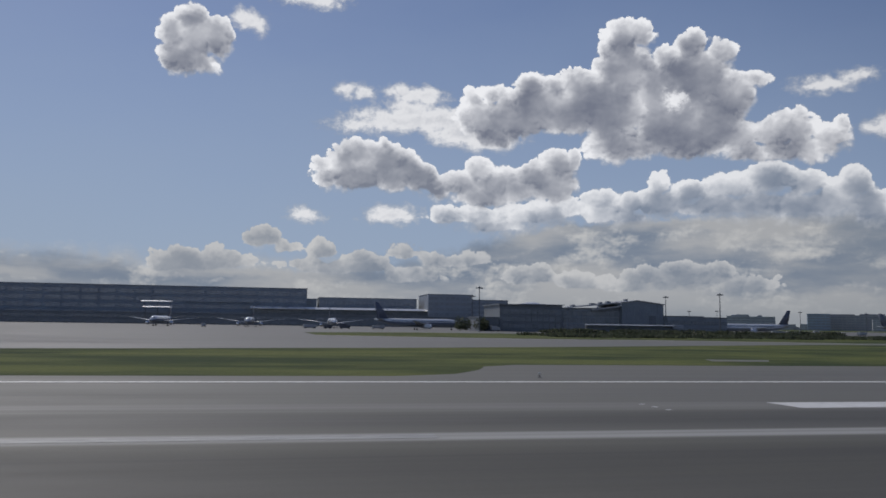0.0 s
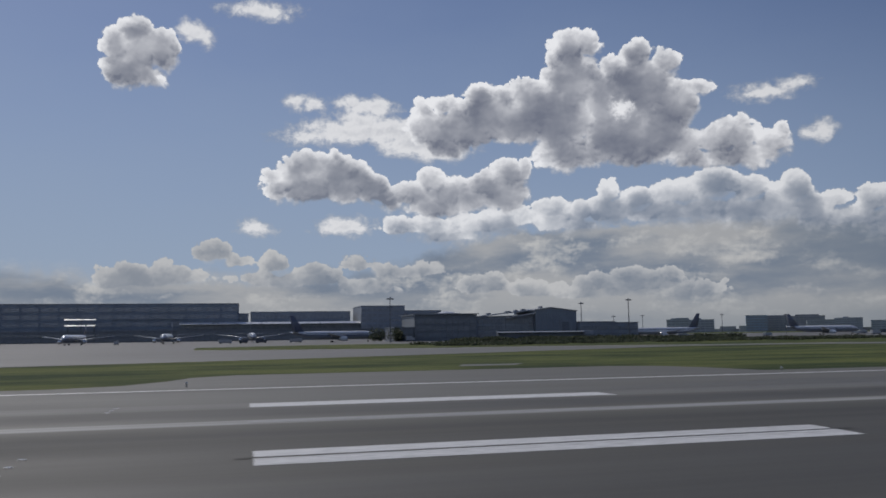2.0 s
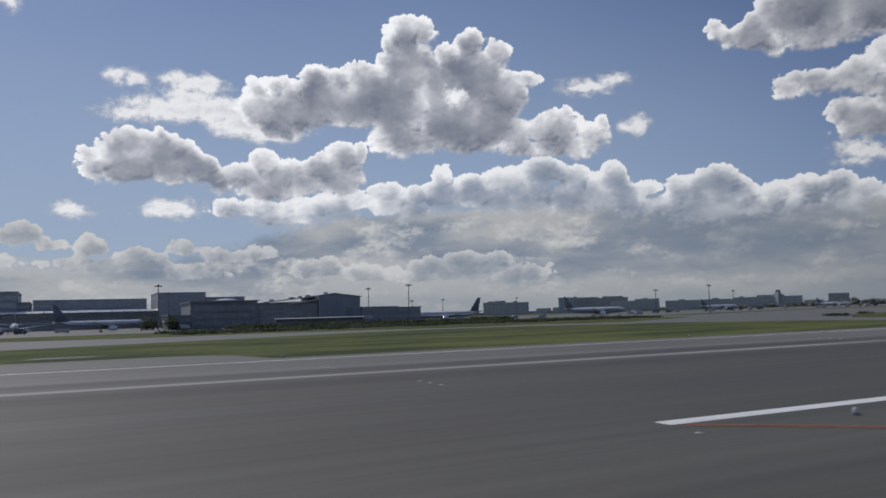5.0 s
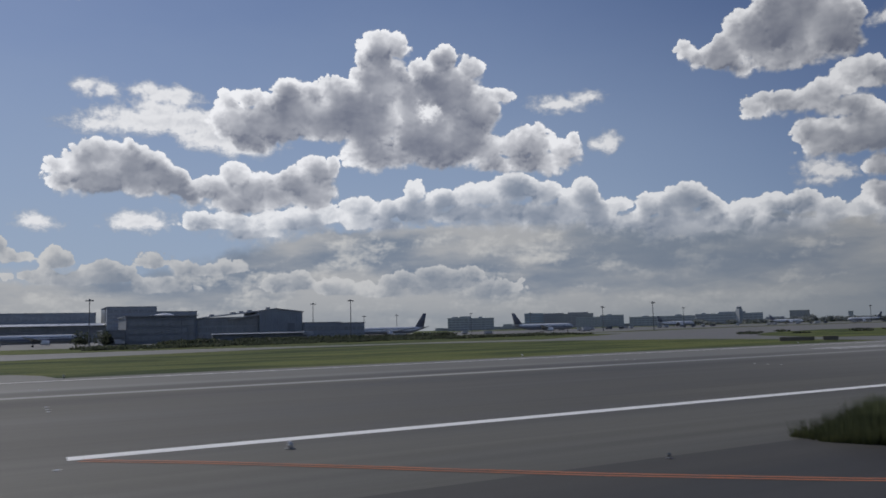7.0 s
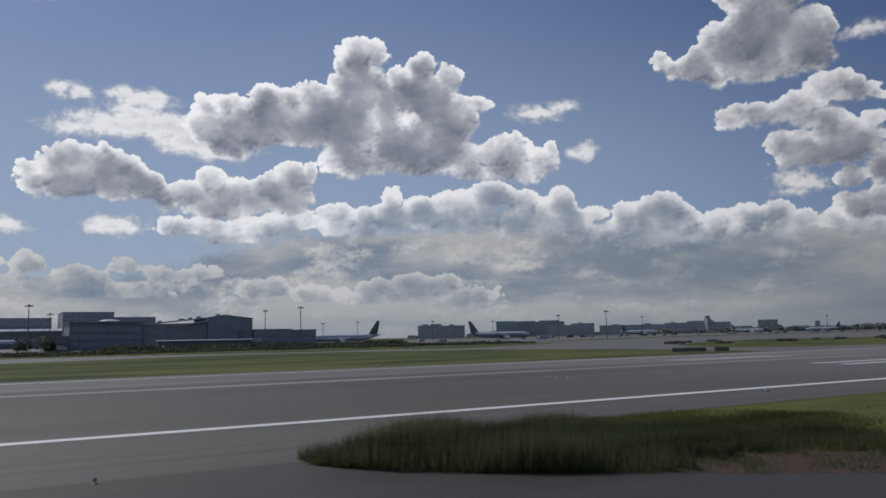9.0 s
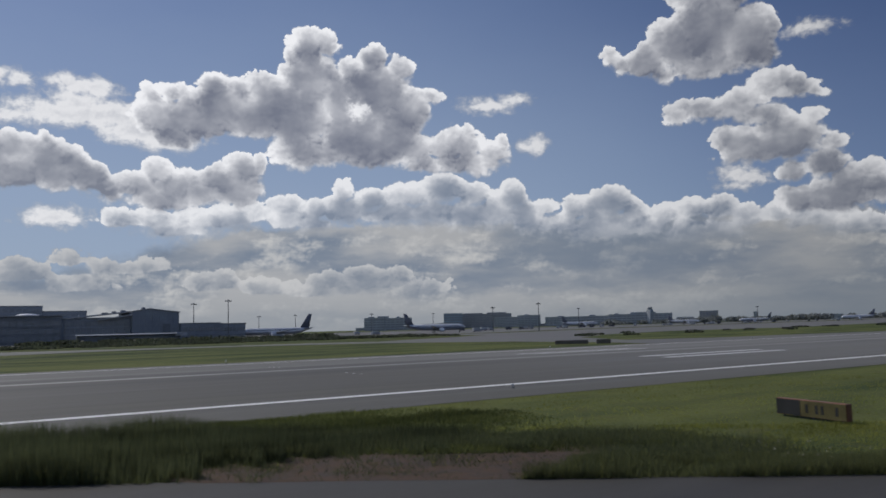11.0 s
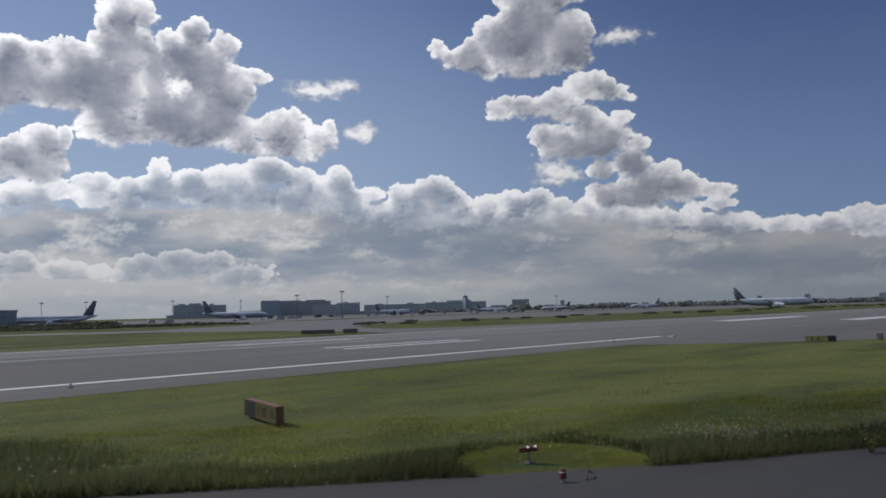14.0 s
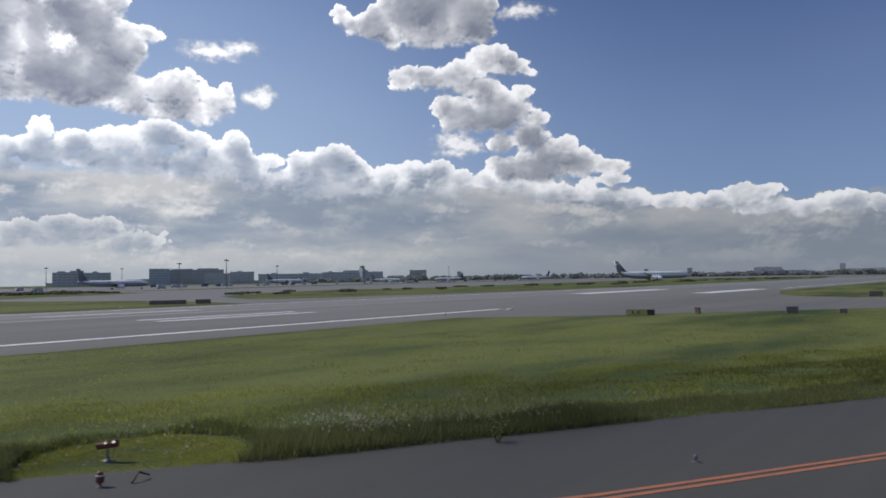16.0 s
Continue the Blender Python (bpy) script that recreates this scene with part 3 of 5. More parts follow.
bar(-1300, 2100, 29.1, 30.0, M_LINE, "white painted runway edge line")
bar(77.3, 217, -30.0, -29.1, M_LINE, "white painted runway edge line")
bar(372, 900, -30.0, -29.1, M_LINE, "white painted runway edge line")
for side in (1, -1):
    bar(25.2, 47.8, side * 8.8, side * 11.8)
    for k in (0, 3.6):
        bar(174.8, 197.6, side * (9.2 + k), side * (10.5 + k))
mark([(24.6, -10.42), (48.6, -10.28), (48.6, -10.08), (24.6, -10.16)], M_TAXI, "dark tyre rubber streak over a painted bar", 0.036)
bar(293, 345, -6.0, -1.0, M_WHITE, "broad white aiming point bar")
bar(309, 360, -29.0, -24.0, M_WHITE, "broad white aiming point bar")
for x in range(-275, 1500, 50):
    bar(x, x + 30, -0.45, 0.45, M_DASH, "worn white runway centreline dash")


def stripe(points, width, material, label):
    """A painted line of constant width along a bent path."""
    left, right = [], []
    for i, p in enumerate(points):
        a, b = points[max(0, i - 1)], points[min(len(points) - 1, i + 1)]
        d = Vector((b[0] - a[0], b[1] - a[1])).normalized()
        left.append((p[0] - d.y * width / 2, p[1] + d.x * width / 2))
        right.append((p[0] + d.y * width / 2, p[1] - d.x * width / 2))
    return mark(left + right[::-1], material, label, 0.034)


ORANGE = [(77.7, -30.2), (81.4, -33.2), (87.3, -38.7), (91.1, -42.0), (96.4, -46.2), (100.5, -49.6), (110, -57.2), (120, -64.9), (131, -73.2), (140.7, -80.2), (143.7, -82.0), (147.8, -84.4), (158, -90), (180, -101), (230, -126)]
for off in (-0.16, 0.16):
    stripe([(x - off * 0.6, y - off * 0.8) for x, y in ORANGE], 0.17, M_ORANGE, "orange double taxiway edge stripe")

# ---------------------------------------------------------------- mesh helpers


def solid(bm, x0, x1, y0, y1, z0, z1, inset=0.0):
    """A block, its top drawn in by inset."""
    lo = ring(bm, (x0, y0, z0), (x1, y0, z0), (x1, y1, z0), (x0, y1, z0))
    hi = ring(bm, (x0 + inset, y0 + inset, z1), (x1 - inset, y0 + inset, z1), (x1 - inset, y1 - inset, z1), (x0 + inset, y1 - inset, z1))
    bm.faces.new(lo[::-1])
    bm.faces.new(hi)
    for i in range(4):
        bm.faces.new((lo[i], lo[(i + 1) % 4], hi[(i + 1) % 4], hi[i]))


def soft_block(x0, x1, y0, y1, z0, z1, edge):
    bm = bmesh.new()
    solid(bm, x0, x1, y0, y1, z0, z1)
    bmesh.ops.bevel(bm, geom=bm.edges[:], offset=edge, segments=2, affect="EDGES", profile=0.6)
    return bm


def block(x0, x1, y0, y1, z0, z1, inset=0.0):
    bm = bmesh.new()
    solid(bm, x0, x1, y0, y1, z0, z1, inset)
    return bm


def tube(bm, a, b, ra, rb, n=10, caps=True):
    """A tapered round bar from a to b."""
    a, b = Vector(a), Vector(b)
    q = (b - a).to_track_quat("Z", "Y")
    rings = []
    for c, r in ((a, ra), (b, rb)):
        rings.append([bm.verts.new(c + q @ Vector((r * math.cos(2 * math.pi * i / n), r * math.sin(2 * math.pi * i / n), 0))) for i in range(n)])
    for i in range(n):
        bm.faces.new((rings[0][i], rings[0][(i + 1) % n], rings[1][(i + 1) % n], rings[1][i]))
    if caps:
        bm.faces.new(rings[0][::-1])
        bm.faces.new(rings[1])


def bar_of(a, b, ra, rb=None, n=10):
    bm = bmesh.new()
    tube(bm, a, b, ra, ra if rb is None else rb, n)
    return bm


def lathe(profile, n=14, axis="z"):
    """A round body from rows of (radius, height)."""
    bm = bmesh.new()
    rings = []
    for r, h in profile:
        row = []
        for i in range(n):
            c, s = r * math.cos(2 * math.pi * i / n), r * math.sin(2 * math.pi * i / n)
            row.append(bm.verts.new((c, s, h) if axis == "z" else (h, c, s)))
        rings.append(row)
    for a, b in zip(rings, rings[1:]):
        for i in range(n):
            bm.faces.new((a[i], a[(i + 1) % n], b[(i + 1) % n], b[i]))
    bm.faces.new(rings[0][::-1])
    bm.faces.new(rings[-1])
    bmesh.ops.recalc_face_normals(bm, faces=bm.faces[:])
    return bm


def smooth(ob):
    for p in ob.data.polygons:
        p.use_smooth = True
    return ob


def thing(name, label, category, group="", kind="", m=None):
    ob = tagged(new(name), label, category, group, kind)
    if m is not None:
        ob.matrix_world = m
    return ob


# ---------------------------------------------------------------- materials of things

M_HULL = worn("white_aircraft_paint", (0.80, 0.81, 0.83), 0.16, 0.0, 0.15, 0.12, 2.0)
M_HULL_GREY = worn("dull_white_aircraft_paint", (0.56, 0.59, 0.63), 0.25, 0.0, 0.15, 0.15, 2.0)
# haze is put into the paint: blue and navy paler than their own
M_BLUE = worn("hazed_blue_aircraft_paint", (0.165, 0.18, 0.235), 0.3, 0.0, 0.15, 0.2, 2.0)
M_FIN = worn("hazed_navy_fin_paint", (0.17, 0.18, 0.215), 0.35, 0.0, 0.15, 0.2, 2.0)
M_BELLY = worn("grey_belly_paint", (0.30, 0.32, 0.35), 0.4, 0.0, 0.2, 0.2, 2.0)
M_WING = worn("grey_wing_skin", (0.40, 0.42, 0.44), 0.3, 0.2, 0.3, 0.2, 2.0)
M_METAL = worn("polished_engine_lip", (0.62, 0.63, 0.65), 0.2, 1.0, 0.4, 0.15, 3.0)
M_RUBBER = worn("black_rubber", (0.02, 0.02, 0.02), 0.8, 0.0, 3.0, 0.3)
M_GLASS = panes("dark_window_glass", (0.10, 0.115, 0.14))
# far panes made paler to stand in for haze in front of them
M_GLASS_FAR = panes("haze_lightened_glass", (0.32, 0.34, 0.37))
M_SCRUB = leaf("scrub_leaves", (0.075, 0.09, 0.06), (0.12, 0.135, 0.085))
# six wall colours, each lightened to stand in for haze over distance
M_WALL_DARK = worn("haze_lightened_slate_cladding", (0.31, 0.34, 0.375), 0.6, 0.0, 0.06, 0.25, 0.8)
M_WALL_GREY = worn("blue_grey_cladding", (0.36, 0.39, 0.43), 0.65, 0.0, 0.06, 0.22, 0.8)
M_WALL_BLUE = worn("blue_wall_panels", (0.29, 0.38, 0.49), 0.6, 0.0, 0.05, 0.2, 0.6)
M_WALL_BROWN = worn("brown_grey_wall", (0.38, 0.37, 0.385), 0.7, 0.0, 0.05, 0.25, 0.6)
M_WALL_PALE = worn("pale_grey_wall", (0.52, 0.53, 0.55), 0.7, 0.0, 0.05, 0.2, 0.6)
M_WALL_HAZE = worn("haze_grey_city_wall", (0.46, 0.485, 0.52), 0.7, 0.0, 0.05, 0.2, 0.6)
M_PIER = worn("dark_pier_cladding", (0.235, 0.25, 0.265), 0.6, 0.0, 0.06, 0.25, 0.8)
# pier panes lightened too, haze put into their colour
M_GLASS_PIER = panes("haze_lightened_pier_glass", (0.25, 0.27, 0.295))
M_ROOF = worn("roofing_sheet", (0.30, 0.315, 0.335), 0.45, 0.0, 0.08, 0.3, 1.0)
M_ROOF_WHITE = worn("white_metal_roof", (0.70, 0.71, 0.72), 0.3, 0.3, 0.1, 0.15, 1.0)
M_STEEL = worn("galvanised_steel", (0.20, 0.205, 0.21), 0.5, 0.6, 1.0, 0.3)
# yellow darkened to stand in for a face turned out of the light
M_YELLOW_SHADED = worn("shaded_yellow_sign_face", (0.105, 0.088, 0.032), 0.45, 0.0, 2.0, 0.3)
# the same yellow without that darkening, for the second sign
M_YELLOW_PALE = worn("pale_yellow_sign_face", (0.36, 0.30, 0.12), 0.45, 0.0, 2.0, 0.3)
M_BACK = worn("dull_brown_sign_back", (0.15, 0.13, 0.108), 0.6, 0.0, 1.5, 0.3)
M_BLACK = worn("black_sign_face", (0.018, 0.018, 0.02), 0.5, 0.0, 2.0, 0.3)
M_CASE = worn("rusty_orange_casing", (0.20, 0.082, 0.046), 0.55, 0.0, 2.0, 0.35)
M_STAKE = worn("faded_red_stake_paint", (0.13, 0.055, 0.042), 0.7, 0.0, 4.0, 0.4)
M_RED = worn("red_lamp_housing", (0.11, 0.02, 0.017), 0.5, 0.0, 4.0, 0.3)
M_REDWHITE = worn("white_collar_paint", (0.65, 0.62, 0.58), 0.5, 0.0, 4.0, 0.3)
M_LENS = panes("clear_lamp_glass", (0.55, 0.57, 0.60))
M_LIT = panes("lit_lamp_glass", (0.7, 0.7, 0.68))
M_LIT.node_tree.nodes["Principled BSDF"].inputs["Emission Color"].default_value = (1.0, 0.93, 0.82, 1)
M_LIT.node_tree.nodes["Principled BSDF"].inputs["Emission Strength"].default_value = 0.45
M_CONCRETE = worn("concrete", (0.30, 0.295, 0.28), 0.85, 0.0, 0.7, 0.25, 6.0)
M_TRUCK = worn("white_truck_paint", (0.50, 0.51, 0.52), 0.4, 0.0, 0.5, 0.2)
M_TRUCK_DARK = worn("dark_truck_paint", (0.10, 0.11, 0.13), 0.45, 0.0, 0.5, 0.25)
M_AMBER = panes("grey_lamp_glass", (0.16, 0.17, 0.19))

# ---------------------------------------------------------------- airliners


def hull_mesh(length, r, section):
    """One stretch of a fuselage lofted along x from nose (0) to tail; section picks upper skin, belly or stripe."""
    xs_ = [0, 0.004, 0.012, 0.03, 0.06, 0.10, 0.14, 0.3, 0.5, 0.66, 0.74, 0.82, 0.9, 0.96, 1.0]
    rs = [0.04, 0.22, 0.38, 0.60, 0.80, 0.94, 1.0, 1.0, 1.0, 1.0, 0.96, 0.80, 0.52, 0.28, 0.10]
    up = [-0.25, -0.22, -0.18, -0.12, -0.06, -0.02, 0, 0, 0, 0, 0.04, 0.18, 0.40, 0.58, 0.66]
    a0, a1, grow = {"upper": (-12, 192, 1.0), "belly": (192, 348, 1.0), "stripe_near": (-16, 8, 1.006), "stripe_far": (172, 196, 1.006), "panes_near": (18, 26, 1.008), "panes_far": (154, 162, 1.008)}[section]
    n = 14 if section in ("upper", "belly") else 3
    bm = bmesh.new()
    rows = []
    for x, rr, u in zip(xs_, rs, up):
        if section.startswith("panes") and not 0.10 <= x <= 0.82:
            continue
        row = []
        for i in range(n + 1):
            a = radians(a0 + (a1 - a0) * i / n)
            row.append(bm.verts.new((-x * length, rr * r * grow * math.cos(a), u * r + rr * r * grow * math.sin(a))))
        rows.append(row)
    for p, q in zip(rows, rows[1:]):
        for i in range(n):
            bm.faces.new((p[i], p[i + 1], q[i + 1], q[i]))
    return bm


def blade_mesh(root, tip, root_chord, tip_chord, thick, upright=False, bend=None):
    """A tapered aerofoil panel from root to tip (leading edges), chord along -x."""
    bm = bmesh.new()
    rows = []
    stations = [(root, root_chord, thick)]
    if bend:
        stations.append(bend)
    stations.append((tip, tip_chord, thick * 0.45))
    for (x, y, z), c, th in stations:
        prof = [(0, 0), (0.08, 0.6), (0.35, 1.0), (0.7, 0.6), (1.0, 0.05), (0.7, -0.35), (0.35, -0.6), (0.08, -0.45)]
        row = []
        for u, w in prof:
            if upright:
                row.append(bm.verts.new((x - u * c, y + w * th * 0.5, z)))
            else:
                row.append(bm.verts.new((x - u * c, y, z + w * th * 0.5)))
        rows.append(row)
    for p, q in zip(rows, rows[1:]):
        for i in range(8):
            bm.faces.new((p[i], p[(i + 1) % 8], q[(i + 1) % 8], q[i]))
    bm.faces.new(rows[0][::-1])
    bm.faces.new(rows[-1])
    bmesh.ops.recalc_face_normals(bm, faces=bm.faces[:])
    return bm


def airliner(label, m, length=55.0, span=48.0, fin_top=16.5, r=2.7, fin=None, stripe=None, four=False, skin=None):
    """A parked airliner: nose towards +x of its own axes, on its wheels at z = 0."""
    ob = thing("airliner", label, "airplane", "airliners on the apron", m=m)
    cz = r + 2.1
    top = Matrix.Translation((length / 2, 0, cz))

    def add(name, bm, mat, lab="", parent=ob):
        bm.transform(top)
        return smooth(part(name, bm, mat, parent, lab))

    hull = add("fuselage", hull_mesh(length, r, "upper"), skin or M_HULL)
    add("belly", hull_mesh(length, r, "belly"), M_BELLY)
    if stripe:
        for s in ("stripe_near", "stripe_far"):
            add("cheat_stripe", hull_mesh(length, r, s), stripe, "dark blue stripe")
    for s in ("panes_near", "panes_far"):
        add("window_band", hull_mesh(length, r, s), M_GLASS)
    # windscreen wraps round the nose
    bm = bmesh.new()
    rows = []
    for dx, w in ((-0.030, 0.30), (-0.052, 0.62)):
        rows.append([bm.verts.new((dx * length, 0.86 * r * math.sin(a) * (0.8 if dx > -0.04 else 1.0), w * r)) for a in (-0.9, -0.45, 0, 0.45, 0.9)])
    for i in range(4):
        bm.faces.new((rows[0][i], rows[0][i + 1], rows[1][i + 1], rows[1][i]))
    add("windscreen", bm, M_GLASS)
    for s in (1, -1):
        half = span / 2
        add("wing", blade_mesh((-0.36 * length, s * r * 0.7, -0.55 * r), (-0.36 * length - half * 0.60, s * half, -0.2 * r + half * 0.08), 0.17 * length, 0.035 * length, 1.1,
                               bend=((-0.36 * length - half * 0.26, s * half * 0.40, -0.42 * r + half * 0.03), 0.09 * length, 0.8)), M_WING)
        add("tailplane", blade_mesh((-0.875 * length, s * r * 0.35, 0.55 * r), (-0.875 * length - 0.075 * length, s * span * 0.19, 0.55 * r + span * 0.02), 0.085 * length, 0.03 * length, 0.4), M_WING)
        spots = (0.34, 0.62) if four else (0.33,)
        for k in spots:
            ex, ey, ez = -0.36 * length - half * 0.60 * k + 0.035 * length, s * half * k, -1.05 * r + half * 0.05 * k
            eng = lathe([(0.55 * r * 0.86, 0.0), (0.55 * r, -0.4), (0.57 * r, -1.6), (0.50 * r, -3.4), (0.34 * r, -4.6), (0.18 * r, -5.4)], 14, "x")
            eng.transform(Matrix.Translation((ex + 2.4, ey, ez)))
            e = add("engine", eng, M_HULL)
            lip = lathe([(0.50 * r, 0.15), (0.57 * r, -0.05), (0.575 * r, -0.45)], 14, "x")
            lip.transform(Matrix.Translation((ex + 2.42, ey, ez)))
            add("intake_lip", lip, M_METAL, "bare metal intake lip", e)
            pyl = bmesh.new()
            solid(pyl, ex - 2.4, ex + 1.0, ey - 0.2, ey + 0.2, ez + 0.4 * r, ez + 0.75 * r)
            add("pylon", pyl, M_HULL)
    add("tail_fin", blade_mesh((-0.83 * length, 0, 0.85 * r), (-0.955 * length, 0, fin_top - cz), 0.135 * length, 0.05 * length, 0.7, True), fin or M_FIN, "dark painted tail fin")
    # undercarriage
    for gx, gy in ((-0.10, 0.0), (-0.52, 0.095), (-0.52, -0.095)):
        y = gy * span * 0.9
        leg = bar_of((gx * length, y, -0.8 * r), (gx * length, y, 0.45 - cz), 0.16, 0.12, 8)
        g_ = add("landing_gear", leg, M_STEEL)
        for o in (-0.42, 0.42):
            add("wheel", bar_of((gx * length, y + o - 0.16, 0.52 - cz), (gx * length, y + o + 0.16, 0.52 - cz), 0.52, 0.52, 12), M_RUBBER, "", g_)
    return ob


G_FAR = -0.29
airliner("white airliner with dark blue fin and stripe", pose(83.5, 500, G_FAR, 0, 0, 2), 59, 48, 18.2, 2.7, M_BLUE, M_BLUE)
airliner("white airliner parked with its tail towards the runway", pose(323, 482, G_FAR, 0, 0, 176), 55, 48, 17.2, 2.6, M_FIN, None)
airliner("white airliner with dark striped hull and dark fin", pose(479, 507, G_FAR, 0, 0, -22), 55, 48, 17.1, 2.7, M_FIN, M_BLUE)
for x in (-95, -31, 30):
    airliner("white airliner nose-on at the terminal", pose(x, 585, G_FAR, 0, 0, -90 + x * 0.06), 55, 50, 16.0, 2.7, M_BLUE, M_BLUE)
airliner("grey-white wide airliner with tall dark fin", pose(775, 170, G_FAR, 0, 0, -60), 62, 60, 17.6, 3.2, M_FIN, None, True, M_HULL_GREY)
airliner("grey-white airliner standing on the far apron", pose(962, 837, G_FAR, 0, 0, -20), 60, 56, 17.0, 3.0, M_FIN, None)
airliner("grey-white airliner standing on the far apron", pose(1070, 724, G_FAR, 0, 0, -35), 48, 40, 14.0, 2.4, M_BLUE, None)
airliner("grey-white airliner standing on the far apron", pose(1098, 620, G_FAR, 0, 0, 150), 48, 40, 14.0, 2.4, M_FIN, M_BLUE)
airliner("grey-white airliner standing on the far apron", pose(1260, 560, G_FAR, 0, 0, 160), 60, 54, 16.0, 2.8, M_BLUE, None)
airliner("small white airliner parked beside the pier", pose(292, 520, G_FAR, 0, 0, 168), 38, 34, 12.0, 2.0, M_FIN, None)

# ---------------------------------------------------------------- terminal buildings and far blocks


def wedge(x0, x1, y0, y1, z0, z1):
    """A long sloping strip that rises from its front edge (y0, z0) to its back edge (y1, z1), 0.3 thick."""
    bm = bmesh.new()
    a = ring(bm, (x0, y0, z0), (x0, y1, z1), (x0, y1, z0 - 0.3), (x0, y0, z0 - 0.3))
    b = ring(bm, (x1, y0, z0), (x1, y1, z1), (x1, y1, z0 - 0.3), (x1, y0, z0 - 0.3))
    bm.faces.new(a)
    bm.faces.new(b[::-1])
    for i in range(4):
        bm.faces.new((a[i], b[i], b[(i + 1) % 4], a[(i + 1) % 4]))
    bmesh.ops.recalc_face_normals(bm, faces=bm.faces[:])
    return bm


def building(name, label, m, boxes, wall, floors=0, pane=None, roof=None, fascia=None, bays=8):
    """A building from stepped boxes (x0, x1, y0, y1, height): walls, roof slabs with parapets, bands of panes on the runway side."""
    ob = thing(name, label, "building", m=m)
    for x0, x1, y0, y1, h in boxes:
        w = part("wall", block(x0, x1, y0, y1, -0.6, h - 0.5), wall, ob)
        part("roof", block(x0 - 0.5, x1 + 0.5, y0 - 0.5, y1 + 0.5, h - 0.5, h), roof or M_ROOF, ob)
        if fascia:
            part("roof_edge", wedge(x0 - 0.7, x1 + 0.7, y0 - 6.5, y0 - 0.52, h - 2.0, h + 0.3), fascia, ob, "bright sloping roof edge")
        if floors:
            step = (h - 2.0) / floors
            wide = (x1 - x0) / bays
            for k in range(floors):
                z0 = 1.2 + k * step
                for j in range(bays):
                    xa = x0 + j * wide + wide * 0.07
                    part("window", block(xa, xa + wide * 0.86, y0 - 0.25, y0 + 0.1, z0, z0 + step * 0.55), pane or M_GLASS, w)
    return ob


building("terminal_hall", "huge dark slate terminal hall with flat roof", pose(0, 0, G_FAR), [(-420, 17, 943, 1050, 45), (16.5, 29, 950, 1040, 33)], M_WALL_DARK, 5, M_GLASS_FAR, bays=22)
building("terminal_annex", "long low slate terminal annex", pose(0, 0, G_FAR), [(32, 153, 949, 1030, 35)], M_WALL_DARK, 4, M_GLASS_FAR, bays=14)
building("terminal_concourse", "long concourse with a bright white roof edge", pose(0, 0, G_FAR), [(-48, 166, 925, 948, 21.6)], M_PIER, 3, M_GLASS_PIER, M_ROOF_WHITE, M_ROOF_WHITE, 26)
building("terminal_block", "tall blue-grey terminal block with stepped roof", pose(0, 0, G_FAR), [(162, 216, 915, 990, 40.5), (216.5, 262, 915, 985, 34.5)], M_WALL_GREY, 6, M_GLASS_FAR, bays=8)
building("glazed_hall", "dark glazed terminal ground floor", pose(0, 0, G_FAR), [(-420, -49, 900, 942, 13), (-48.5, 262, 895, 914, 13)], M_PIER, 2, M_GLASS_PIER, bays=40)
for z, x0, x1, y in ((25.0, -161, -130, 872), (18.3, -155, -126, 846)):
    canopy = thing("white_canopy", "white sunlit canopy roof on slim posts", "canopy", "terminal canopies")
    part("canopy_roof", block(x0, x1, y, y + 10, z - 0.7, z - 0.2), M_ROOF_WHITE, canopy)
    part("canopy_edge", wedge(x0 - 0.3, x1 + 0.3, y - 2.6, y - 0.02, z - 0.7, z + 0.1), M_ROOF_WHITE, canopy, "sunlit sloping edge")
    for x in (x0 + 2, (x0 + x1) / 2, x1 - 2):
        part("post", bar_of((x, y + 5, G_FAR), (x, y + 5, z - 0.7), 0.35), M_STEEL, canopy)
strip = thing("terminal_ledge", "thin pale ledge along the terminal front", "ledge")
part("ledge", block(-126, -46, 941.0, 942.8, 26.3, 27.0), M_WALL_PALE, strip)


